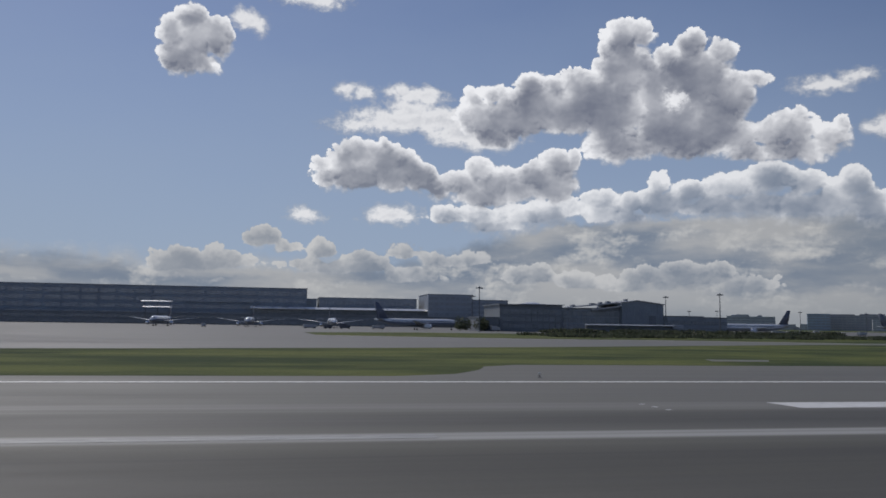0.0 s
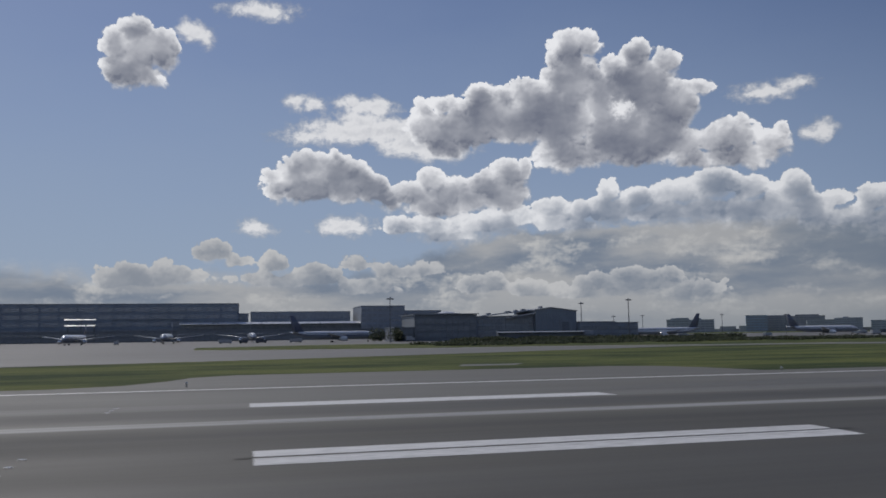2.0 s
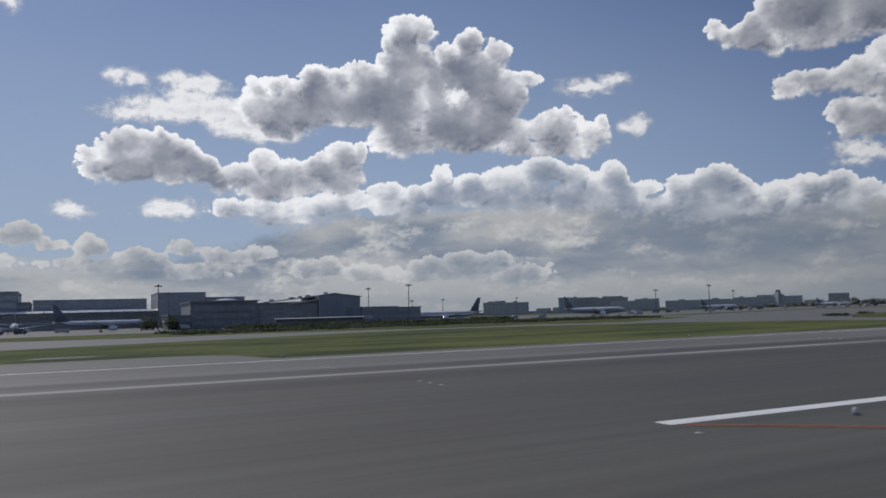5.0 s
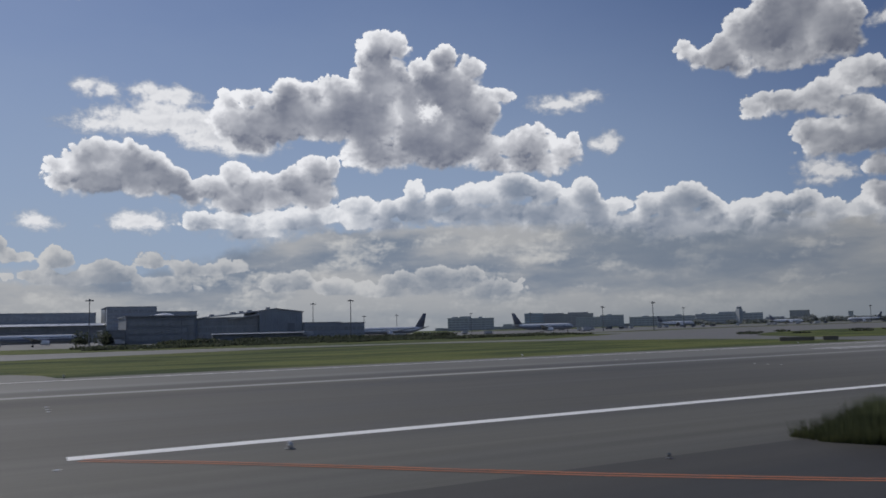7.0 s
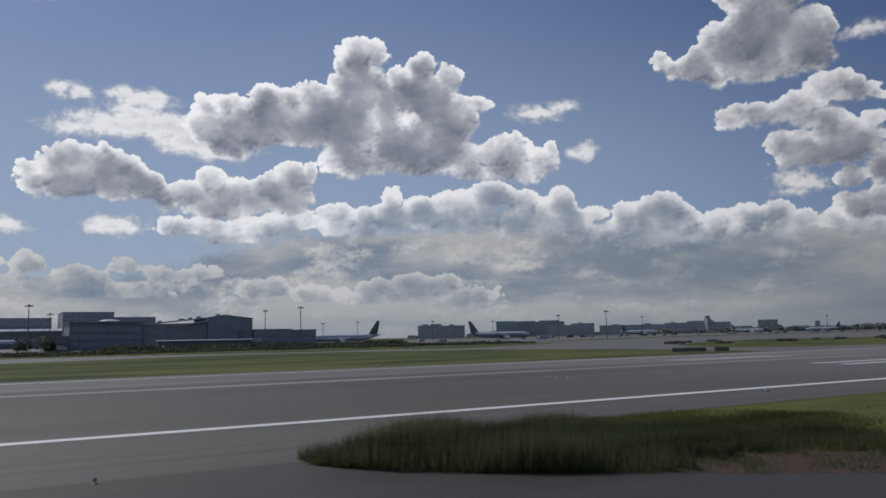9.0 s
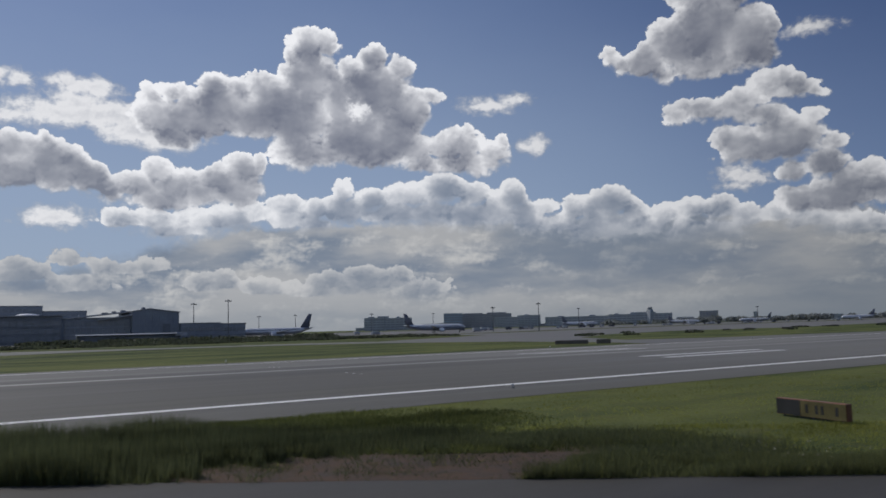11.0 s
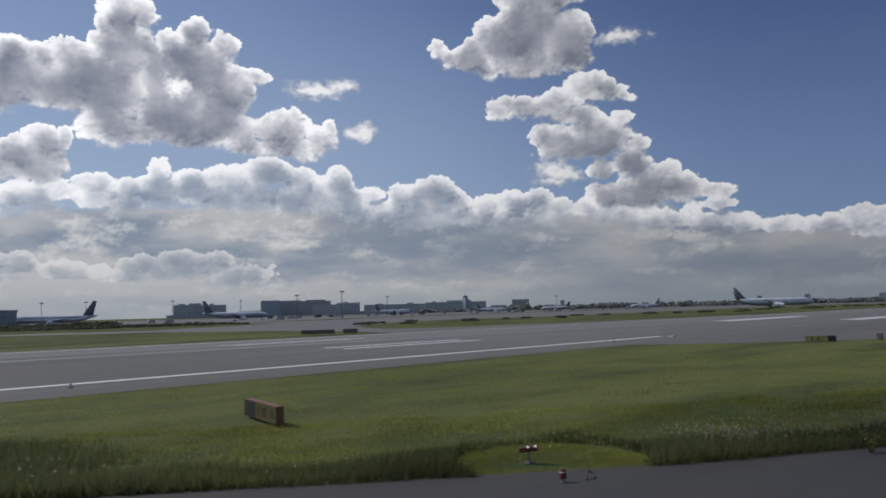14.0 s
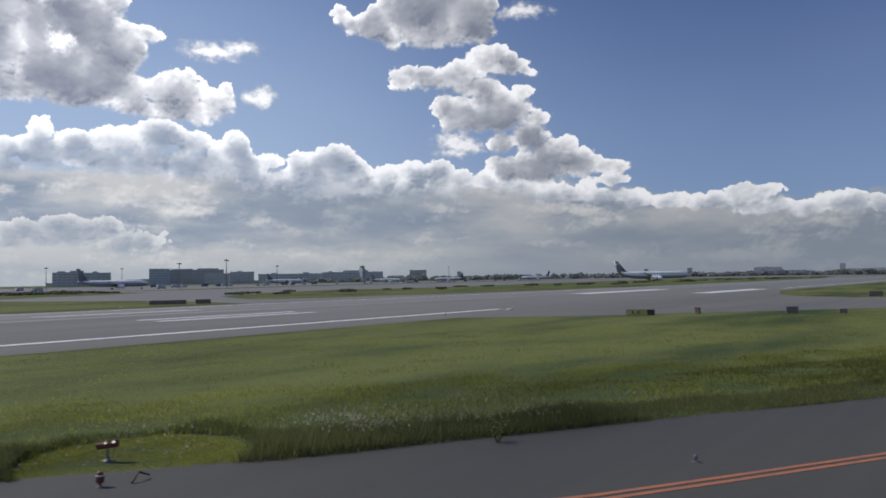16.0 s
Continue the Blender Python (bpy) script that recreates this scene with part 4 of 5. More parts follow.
def pier():
    """The near pier: a flat-roofed block, a glazed middle under two sloping roofs, and a tall gabled end block."""
    ob = thing("terminal_pier", "dark glazed terminal pier with sloping pale-edged roofs", "building")
    y0, y1 = 476.0, 520.0

    def prism(outline, ya, yb):
        """A body with a given outline in x and z, between two y."""
        bm = bmesh.new()
        near = [bm.verts.new((x, ya, z)) for x, z in outline]
        back = [bm.verts.new((x, yb, z)) for x, z in outline]
        bm.faces.new(near)
        bm.faces.new(back[::-1])
        for i in range(len(outline)):
            j = (i + 1) % len(outline)
            bm.faces.new((near[i], back[i], back[j], near[j]))
        bmesh.ops.recalc_face_normals(bm, faces=bm.faces[:])
        return bm

    def glazing(wall, xa, xb, bays, rows, y):
        wide = (xb - xa) / bays
        for za, zb in rows:
            for j in range(bays):
                x = xa + (j + 0.06) * wide
                part("window", block(x, x + wide * 0.88, y - 0.22, y + 0.1, za, zb), M_GLASS_PIER, wall)

    g0 = G_FAR
    west = part("wall", prism([(134.5, g0), (177.8, g0), (177.8, 17.4), (134.5, 17.2)], y0, y1), M_PIER, ob)
    glazing(west, 136, 176.5, 10, ((1.6, 4.8), (6.4, 9.6), (11.2, 14.6)), y0)
    part("roof", prism([(133.6, 17.2), (179.0, 17.5), (179.0, 18.0), (133.6, 17.7)], y0 - 1.4, y1 + 1), M_ROOF, ob)
    mid = part("wall", prism([(177.9, g0), (219.9, g0), (219.9, 16.2), (177.9, 15.4)], y0 + 3, y1), M_WALL_DARK, ob)
    glazing(mid, 179, 219, 12, ((1.6, 5.0), (6.2, 9.6), (10.6, 14.2)), y0 + 3)
    part("roof", prism([(177.9, 15.45), (219.9, 16.25), (219.9, 16.7), (177.9, 15.9)], y0 + 2, y1), M_ROOF, ob)
    # two long roofs that climb to the end block, their edges pale
    upper = part("sloping_roof", prism([(183.0, 15.9), (219.8, 19.6), (219.8, 20.4), (183.0, 16.4)], y0 + 8, y1 - 4), M_ROOF, ob)
    part("roof_edge", prism([(183.0, 16.05), (219.8, 19.75), (219.8, 20.5), (183.0, 16.6)], y0 + 6.6, y0 + 7.95), M_WALL_PALE, upper, "pale metal roof edge")
    lower = part("sloping_roof", prism([(199.0, 14.0), (219.8, 16.9), (219.8, 18.0), (199.0, 14.9)], y0 + 0.5, y0 + 2.9), M_ROOF, ob)
    part("roof_edge", prism([(199.0, 14.5), (219.8, 17.4), (219.8, 18.15), (199.0, 15.05)], y0 - 0.6, y0 + 0.46), M_WALL_PALE, lower, "pale metal roof edge")
    east = part("wall", prism([(220.0, g0), (250.3, g0), (250.3, 18.9), (231.0, 21.3), (220.0, 19.7)], y0 - 1, y1), M_WALL_DARK, ob)
    glazing(east, 222, 248.5, 7, ((1.4, 4.4),), y0 - 1)
    for x in (224.0, 228.4, 232.8, 237.2, 241.6, 246.0):
        part("cladding_rib", block(x, x + 0.35, y0 - 1.25, y0 - 0.95, 5.2, 18.2), M_WALL_GREY, east)
    part("service_door", block(239.5, 244.5, y0 - 1.35, y0 - 0.95, 5.0, 11.5), M_PIER, east, "tall dark recess")
    part("roof", prism([(219.4, 19.7), (231.0, 21.35), (251.0, 18.95), (251.0, 19.5), (231.0, 22.0), (219.4, 20.3)], y0 - 2, y1 + 1), M_ROOF, ob)
    for x, z, w in ((190, 17.1, 3.0), (204, 18.4, 4.0), (210.5, 19.2, 2.6), (216, 19.9, 3.2), (229.6, 21.7, 2.4)):
        part("roof_unit", block(x, x + w, 492, 496, z, z + 1.5, 0.25), M_ROOF, ob)
    return ob


pier()
walkway = thing("covered_walkway", "long low walkway with pale sunlit roof", "walkway", m=pose(0, 440, G_FAR))
part("roof", wedge(180, 243, -2.2, 0.2, 5.0, 5.5), M_WALL_GREY, walkway, "pale sloping roof")
part("wall", block(181, 242, 0.3, 3.2, 0, 5.2), M_PIER, walkway)
part("gable", block(239, 246, -1.6, 0.25, 3.4, 5.7, 0.2), M_WALL_PALE, walkway, "bright white end housing")
building("service_block", "low dark service block beside the pier", pose(0, 0, G_FAR), [(121, 138.9, 477.5, 512, 9.5)], M_PIER, 2, M_GLASS_PIER, bays=8)
building("pier_wing", "low dark wing at the end of the pier", pose(0, 0, G_FAR), [(250.6, 277, 470, 505, 12.0), (277.3, 296, 472, 505, 11.4)], M_WALL_DARK, 2, M_GLASS_PIER, bays=6)
dome = thing("skylight", "white sunlit shallow roof light", "skylight")
bm = bmesh.new()
rows = [[bm.verts.new((159 + 7.5 * math.cos(a) * k, 486 + 5 * math.sin(a) * k, 18.3 + 1.3 * (1 - k * k))) for a in [i * math.pi / 8 for i in range(16)]] for k in (1.0, 0.6, 0.15)]
for a, b in zip(rows, rows[1:]):
    for i in range(16):
        bm.faces.new((a[i], a[(i + 1) % 16], b[(i + 1) % 16], b[i]))
bm.faces.new(rows[-1])
part("glazing", bm, M_ROOF_WHITE, dome)
part("kerb", block(150.5, 167.5, 480.5, 491.5, 17.6, 18.3), M_ROOF, dome)


def far_block(label, x, y, w, h, rot, wall, floors=4, bays=8, steps=()):
    """A far building that faces the airfield; steps are lesser boxes (from, to, height) as shares of its width."""
    boxes = [(-w / 2, w / 2, 0, 40, h)] + [(-w / 2 + a * w, -w / 2 + b * w, 4, 30, k) for a, b, k in steps]
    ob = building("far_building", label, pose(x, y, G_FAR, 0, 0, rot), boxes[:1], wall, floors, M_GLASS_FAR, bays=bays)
    for x0, x1, y0, y1, k in boxes[1:]:
        part("roof_house", block(x0, x1, y0, y1, h, k), wall, ob)
    return ob


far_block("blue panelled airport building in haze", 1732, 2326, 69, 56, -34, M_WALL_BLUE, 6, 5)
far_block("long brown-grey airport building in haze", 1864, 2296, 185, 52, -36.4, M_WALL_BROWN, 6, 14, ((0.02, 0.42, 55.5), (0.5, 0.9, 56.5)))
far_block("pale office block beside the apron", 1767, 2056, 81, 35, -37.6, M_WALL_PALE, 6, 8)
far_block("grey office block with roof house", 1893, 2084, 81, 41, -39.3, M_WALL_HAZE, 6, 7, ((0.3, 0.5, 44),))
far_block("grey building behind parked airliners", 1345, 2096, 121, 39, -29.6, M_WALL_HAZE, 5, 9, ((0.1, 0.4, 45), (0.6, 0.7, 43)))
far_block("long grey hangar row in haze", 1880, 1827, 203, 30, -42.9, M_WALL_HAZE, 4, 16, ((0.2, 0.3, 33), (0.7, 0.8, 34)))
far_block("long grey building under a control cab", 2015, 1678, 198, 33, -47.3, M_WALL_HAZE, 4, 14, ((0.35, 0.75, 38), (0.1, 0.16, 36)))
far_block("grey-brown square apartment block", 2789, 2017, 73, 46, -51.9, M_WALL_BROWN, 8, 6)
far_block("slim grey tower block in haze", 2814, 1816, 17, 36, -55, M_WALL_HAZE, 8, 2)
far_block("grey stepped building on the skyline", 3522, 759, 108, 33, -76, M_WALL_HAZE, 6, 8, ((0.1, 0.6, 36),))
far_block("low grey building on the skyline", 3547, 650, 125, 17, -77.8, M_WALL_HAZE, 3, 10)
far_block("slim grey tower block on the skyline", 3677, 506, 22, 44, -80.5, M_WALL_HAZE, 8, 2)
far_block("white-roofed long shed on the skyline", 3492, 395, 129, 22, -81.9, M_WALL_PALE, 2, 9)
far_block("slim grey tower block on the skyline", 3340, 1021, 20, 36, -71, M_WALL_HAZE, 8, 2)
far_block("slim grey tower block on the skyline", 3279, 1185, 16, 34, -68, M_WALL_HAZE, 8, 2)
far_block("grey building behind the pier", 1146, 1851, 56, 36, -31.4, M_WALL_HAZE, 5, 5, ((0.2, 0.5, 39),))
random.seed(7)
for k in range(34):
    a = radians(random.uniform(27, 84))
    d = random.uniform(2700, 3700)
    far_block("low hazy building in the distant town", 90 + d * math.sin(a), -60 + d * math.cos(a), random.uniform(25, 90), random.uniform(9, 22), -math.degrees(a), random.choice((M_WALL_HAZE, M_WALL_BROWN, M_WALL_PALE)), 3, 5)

tower = thing("control_tower", "grey airport control tower with glazed cab", "control tower", m=pose(2036, 1655, G_FAR))
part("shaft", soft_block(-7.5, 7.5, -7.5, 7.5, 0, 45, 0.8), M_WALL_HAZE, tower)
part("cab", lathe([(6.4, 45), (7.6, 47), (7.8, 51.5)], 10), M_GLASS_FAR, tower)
part("cab_roof", lathe([(8.2, 51.5), (7.6, 52.6), (3, 53.4)], 10), M_WALL_PALE, tower)
part("antenna", bar_of((0, 0, 53), (0, 0, 58), 0.3), M_STEEL, tower)


# ---------------------------------------------------------------- floodlight masts

def mast(x, y, h, double=True):
    ob = thing("floodlight_mast", "tall grey apron floodlight mast", "light mast", "apron floodlight masts", m=pose(x, y, G_FAR))
    part("pole", bar_of((0, 0, 0), (0, 0, h), 0.42, 0.22, 10), M_STEEL, ob)
    part("base", lathe([(0.9, 0), (0.9, 0.6), (0.45, 1.0)], 10), M_CONCRETE, ob)
    head = part("head_frame", block(-2.2, 2.2, -0.35, 0.35, h - 0.3, h + 0.1), M_STEEL, ob)
    for i in range(5):
        lamp = block(-2.1 + i * 0.88, -1.5 + i * 0.88, -0.75, -0.36, h - 0.55, h + 0.25, 0.05)
        part("floodlight", lamp, M_STEEL, head)
    part("crown", bar_of((0, 0, h), (0, 0, h + 1.0), 0.7, 0.25, 8), M_STEEL, ob)
    return ob


for x, y, h in ((274, 443, 25.5), (271, 513, 26), (110, 432, 25.9), (126, 520, 24), (513, 467, 20), (510, 403, 21), (540, 737, 22), (640, 760, 22), (455, 760, 22), (700, 560, 21), (390, 700, 20), (960, 520, 20)):
    mast(x, y, h + 0.3)


# ---------------------------------------------------------------- apron vehicles

def truck(label, m, length, height, body):
    ob = thing("service_truck", label, "truck", "apron vehicles", m=m)
    part("cab", soft_block(length / 2 - 2.0, length / 2, -1.1, 1.1, 0.6, 2.5, 0.2), body, ob)
    part("windscreen", block(length / 2 - 0.5, length / 2 + 0.02, -0.95, 0.95, 1.6, 2.3), M_GLASS, ob)
    part("cargo_box", soft_block(-length / 2, length / 2 - 2.15, -1.2, 1.2, 0.8, height, 0.08), body, ob)
    part("chassis", block(-length / 2, length / 2 - 0.2, -0.9, 0.9, 0.45, 0.8), M_TRUCK_DARK, ob)
    for x in (-length / 2 + 1.3, length / 2 - 1.1):
        for y in (-1.0, 1.0):
            part("wheel", bar_of((x, y - 0.15, 0.45), (x, y + 0.15, 0.45), 0.45, 0.45, 12), M_RUBBER, ob)
    return ob


random.seed(3)
for x, y, rot in ((12, 520, 10), (24, 515, 190), (36, 522, 0), (-60, 540, 90), (60, 530, 180), (130, 470, 10), (300, 420, 0), (330, 440, 170), (400, 470, 20), (505, 480, 0), (560, 560, 30), (600, 600, 180), (640, 640, 10), (700, 660, 200), (740, 700, 0), (820, 720, 30), (430, 560, 0), (200, 450, 0), *((640 + 23 * k + random.uniform(-6, 6), 690 - 3 * k + random.uniform(-25, 25), random.choice((0, 30, 150, 180, 200))) for k in range(22)), *((1000 + 40 * k, 640 + random.uniform(-40, 40), random.choice((0, 40, 170))) for k in range(10))):
    dark = random.random() < 0.3
    truck("dark service truck on the apron" if dark else "white service truck on the apron", pose(x, y, G_FAR, 0, 0, rot), random.uniform(5.5, 9), random.uniform(2.4, 3.6), M_TRUCK_DARK if dark else M_TRUCK)


# ---------------------------------------------------------------- signs and lights on the airfield

def guidance_sign(label, x, y, z, rot, length, height, black_from, black_to, marks, face_mat=None, case_mat=None):
    """A boxed taxiway sign on legs; its face looks along -y of its own axes."""
    ob = thing("taxiway_sign", label, "sign", "taxiway signs", m=pose(x, y, z, 0, 0, rot))
    part("casing", soft_block(-length / 2, length / 2, -0.16, 0.16, 0.12, height, 0.035), case_mat or M_CASE, ob, "" if case_mat else "rusty orange casing")
    a, b = -length / 2 + 0.015, length / 2 - 0.015
    w = b - a
    part("black_panel", block(a + black_from * w, a + black_to * w, -0.175, -0.165, 0.15, height - 0.03), M_BLACK, ob, "black end panel")
    rest = (black_to, 1.0) if black_from < 0.1 else (0.0, black_from)
    face = part("yellow_panel", block(a + rest[0] * w + 0.02, a + rest[1] * w, -0.175, -0.165, 0.15, height - 0.03), face_mat or M_YELLOW_SHADED, ob, "yellow face")
    for k in marks:
        xm = a + k * w
        part("dark_bar", block(xm, xm + 0.16, -0.183, -0.176, 0.30, height - 0.18), M_BLACK, face)
    for k in (-0.42, 0.0, 0.42):
        part("leg", bar_of((k * length, 0, -0.05), (k * length, 0, 0.14), 0.05, 0.05, 8), M_STEEL, ob)
    return ob


guidance_sign("long yellow and black taxiway sign in grass", 137.4, -54.15, -0.52, -104.4, 4.05, 0.86, 0.0, 0.36, (0.44, 0.58, 0.66, 0.86))
guidance_sign("yellow and black taxiway sign in grass", 209.9, -52.6, -0.5, -70.6, 3.1, 0.78, 0.74, 1.0, (0.2, 0.4), M_YELLOW_PALE, M_BACK)


def sign_board(label, x, y, z, rot, length, height, mat):
    ob = thing("sign_board", label, "sign", "signs seen from behind", m=pose(x, y, z, 0, 0, rot))
    part("casing", soft_block(-length / 2, length / 2, -0.18, 0.18, 0.12, height, 0.03), mat, ob)
    for k in (-0.4, 0.4):
        part("leg", bar_of((k * length, 0, -0.05), (k * length, 0, 0.14), 0.05, 0.05, 8), M_STEEL, ob)
    return ob


sign_board("back of a long dark runway sign in grass", 219.5, 50.5, -0.32, -34, 7.0, 0.95, M_BACK)
sign_board("back of a short dark runway sign in grass", 225.0, 46.6, -0.32, -36, 3.0, 1.0, M_BACK)
sign_board("dark sign back on the grass island", 406, 121, -0.3, -50, 5.0, 1.0, M_BACK)
sign_board("dark square runway sign in grass", 219.8, -66.3, -0.5, -66, 1.25, 0.85, M_BACK)
sign_board("small dark runway sign in grass", 221.4, -71.2, -0.5, -66, 0.8, 0.6, M_BACK)
sign_board("dark runway sign on the farther grass", 289.3, -65.3, -0.5, -68, 2.4, 1.1, M_BACK)

post = thing("red_marker", "dull marker post with a faded red cap", "marker", m=pose(216.9, -56.7, -0.5))
part("post_body", soft_block(-0.26, 0.26, -0.26, 0.26, 0, 0.62, 0.06), M_BACK, post)
part("cap", soft_block(-0.28, 0.28, -0.28, 0.28, 0.62, 0.78, 0.04), M_CASE, post, "faded red cap")

guard = thing("guard_light", "red twin-lamp runway guard light on a post", "airfield light", m=pose(136.95, -68.5, -0.5, 0, 0, -58))
part("post", bar_of((0, 0, 0), (0, 0, 0.36), 0.028, 0.028, 10), M_STEEL, guard)
part("foot", lathe([(0.13, 0), (0.13, 0.04), (0.05, 0.08)], 12), M_STEEL, guard)
tilt = Matrix.Rotation(radians(-7), 4, "Y")
bm = soft_block(-0.27, 0.27, -0.09, 0.09, -0.07, 0.07, 0.03)
bm.transform(Matrix.Translation((0, 0, 0.42)) @ tilt)
case = part("lamp_case", bm, M_RED, guard, "dark red lamp case")
for x in (0.0, 0.22):
    bm = bar_of((x, -0.09, 0.07), (x, 0.08, 0.075), 0.05, 0.05, 12)
    bm.transform(Matrix.Translation((0, 0, 0.42)) @ tilt)
    part("hood", bm, M_RED, case)
    bm = lathe([(0.036, 0.0), (0.031, 0.02), (0.012, 0.032)], 12)
    bm.transform(Matrix.Translation((0, 0, 0.42)) @ tilt @ Matrix.Translation((x, -0.095, 0.075)) @ Matrix.Rotation(radians(90), 4, "X"))
    part("lens", bm, M_LIT, case, "lit white lens")

bollard = thing("marker_lamp", "small red marker lamp with a white collar", "airfield light", m=pose(135.45, -70.75, -0.48) @ Matrix.Scale(0.72, 4))
part("stem", lathe([(0.11, 0.0), (0.11, 0.03), (0.05, 0.05), (0.05, 0.14)], 12), M_STEEL, bollard)
part("body", lathe([(0.10, 0.14), (0.13, 0.18), (0.12, 0.34)], 12), M_RED, bollard)
part("collar", lathe([(0.125, 0.34), (0.125, 0.39)], 12), M_REDWHITE, bollard, "white collar")
part("cap", lathe([(0.11, 0.39), (0.09, 0.46), (0.03, 0.50)], 12), M_RED, bollard)

orange = thing("bent_stake", "bent reddish marker stake lying beside grass", "marker", m=pose(136.0, -71.1, -0.47))
part("stake", bar_of((0, 0, 0.02), (0.25, 0.12, 0.20), 0.03, 0.02, 8), M_STAKE, orange)
part("arm", bar_of((0.25, 0.12, 0.20), (0.55, 0.18, 0.06), 0.025, 0.02, 8), M_STAKE, orange)


def edge_light(x, y, label="runway edge light with a clear dome", glass=None, h=0.34, k=1.0):
    ob = thing("edge_light", label, "airfield light", "airfield edge lights", m=pose(x, y, gz(y) + 0.02) @ Matrix.Scale(k, 4))
    part("base_plate", lathe([(0.17, 0), (0.17, 0.03), (0.08, 0.05)], 12), M_STEEL, ob)
    part("stem", lathe([(0.035, 0.05), (0.035, h - 0.14)], 8), M_STEEL, ob)
    # white fitting, partly to stand in for the lens's bright reflection
    part("fitting", lathe([(0.07, h - 0.14), (0.10, h - 0.10), (0.10, h - 0.04)], 12), M_STEEL if glass else M_REDWHITE, ob)
    part("dome", lathe([(0.085, h - 0.04), (0.08, h + 0.02), (0.04, h + 0.06)], 12), glass or M_LENS, ob)
    return ob


for x in (-40, 20, 80, 140, 200, 260, 320):
    edge_light(x, 35.2, k=1.1)
for x in (84.6, 138, 201, 260):
    edge_light(x, -32.0, h=0.20, k=1.1)
edge_light(94.5, -41.05, "small taxiway edge light on dark asphalt", M_AMBER, 0.26, 0.6)
edge_light(144.70, -80.80, "small taxiway edge light on dark asphalt", M_AMBER, 0.26, 0.6)
edge_light(165.5, -92.0, "small taxiway edge light on dark asphalt", M_AMBER, 0.26, 0.75)

board = thing("white_plate", "flat white marker plate on the asphalt", "marker", m=pose(215.3, -32.1, gz(-32.1) + 0.02, 0, 0, 5))
part("plate", soft_block(-0.55, 0.55, -0.3, 0.3, 0, 0.16, 0.04), M_REDWHITE, board)

def inset_light(x, y):
    ob = thing("inset_light", "flush pale inset runway light", "airfield light", "touchdown zone lights", m=pose(x, y, gz(y) + 0.02))
    # white ring paint stands in for the glint off the lens
    part("ring", lathe([(0.13, 0), (0.13, 0.015), (0.10, 0.02)], 14), M_REDWHITE, ob)
    part("lens", lathe([(0.095, 0.012), (0.075, 0.03), (0.025, 0.035)], 14), M_LENS, ob)
    return ob


for x in (17.8, 77.2, 137.2):
    for s in (1, -1):
        for y in (8.3, 9.8, 11.3):
            inset_light(x, s * y)
inset_light(76.9, -31.8)

# ---------------------------------------------------------------- grass, trees


def tufts(name, spots, material, label, category="grass"):
    """Blades as slim triangles, one object. spots: rows of x, y, z, height, width, lean."""
    n = len(spots)
    rng = np.random.default_rng(5)
    s = np.asarray(spots)
    ang = rng.uniform(0, 2 * np.pi, n)
    la = rng.uniform(0, 2 * np.pi, n)
    base = s[:, :3]
    side = np.stack([np.cos(ang), np.sin(ang), np.zeros(n)], 1) * s[:, 4:5] * 0.5
    tip = base + np.stack([np.cos(la) * s[:, 5], np.sin(la) * s[:, 5], s[:, 3]], 1)
    verts = np.empty((n * 3, 3))
    verts[0::3], verts[1::3], verts[2::3] = base - side, base + side, tip
    me = bpy.data.meshes.new(name)
    me.from_pydata(verts.tolist(), [], np.arange(n * 3).reshape(-1, 3).tolist())
    me.materials.append(material)
    return tagged(new(name, me), label, category, kind="stuff")


EDGE = [(101.3, -41.8), (103.5, -44.8), (110, -49.6), (114.5, -52.9), (121.4, -58.3), (128, -63.3), (134.5, -68.5), (139.5, -72.2), (147, -76.5), (158.6, -83.5), (185, -97.3), (230, -119)]
EX, EY = np.array([p[0] for p in EDGE]), np.array([p[1] for p in EDGE])


def inside(x, y):
    """Metres of grass between a place and the taxiway edge; below zero off the grass."""
    near = y - np.interp(x, EX, EY)
    far = np.where(x < 114, -38.2 - (114 - x) * 0.16 - y, -37.4 - y)
    far = np.where(x > 194, np.minimum(far, -36.5 - (x - 194) * 0.86 - y), far)
    return np.where((x < 101.4) | (far < 0), -1.0, near)


def ground_z(y):
    a = np.abs(y)
    return np.where(a < 37.5, 0.125 - 0.0119 * a, -0.321 - 0.179 * np.clip((a - 37.5) / 8.5, 0, 1))


def scatter(count, lo, hi, x0, x1, height, width, seed, clump=0.0):
    rng = np.random.default_rng(seed)
    x = rng.uniform(x0, x1, count * 4)
    y = np.interp(x, EX, EY) + rng.uniform(lo, hi, count * 4)
    wave = np.sin(x * 0.9 + 1.3 * np.sin(y * 0.7)) + np.sin(y * 1.3 + 0.7 * np.sin(x * 0.5)) + 0.6 * np.sin(x * 2.7 + y * 2.1)
    keep = (inside(x, y) > lo) & (rng.uniform(-2.2, 2.2, count * 4) * 1.0 < wave + 2.2 * (1 - clump))
    x, y, wave = x[keep][:count], y[keep][:count], wave[keep][:count]
    n = len(x)
    h = rng.uniform(height[0], height[1], n) * (1 + 0.18 * wave)
    return np.stack([x, y, ground_z(y) - 0.02, h, rng.uniform(width[0], width[1], n), h * rng.uniform(0.1, 0.6, n)], 1)


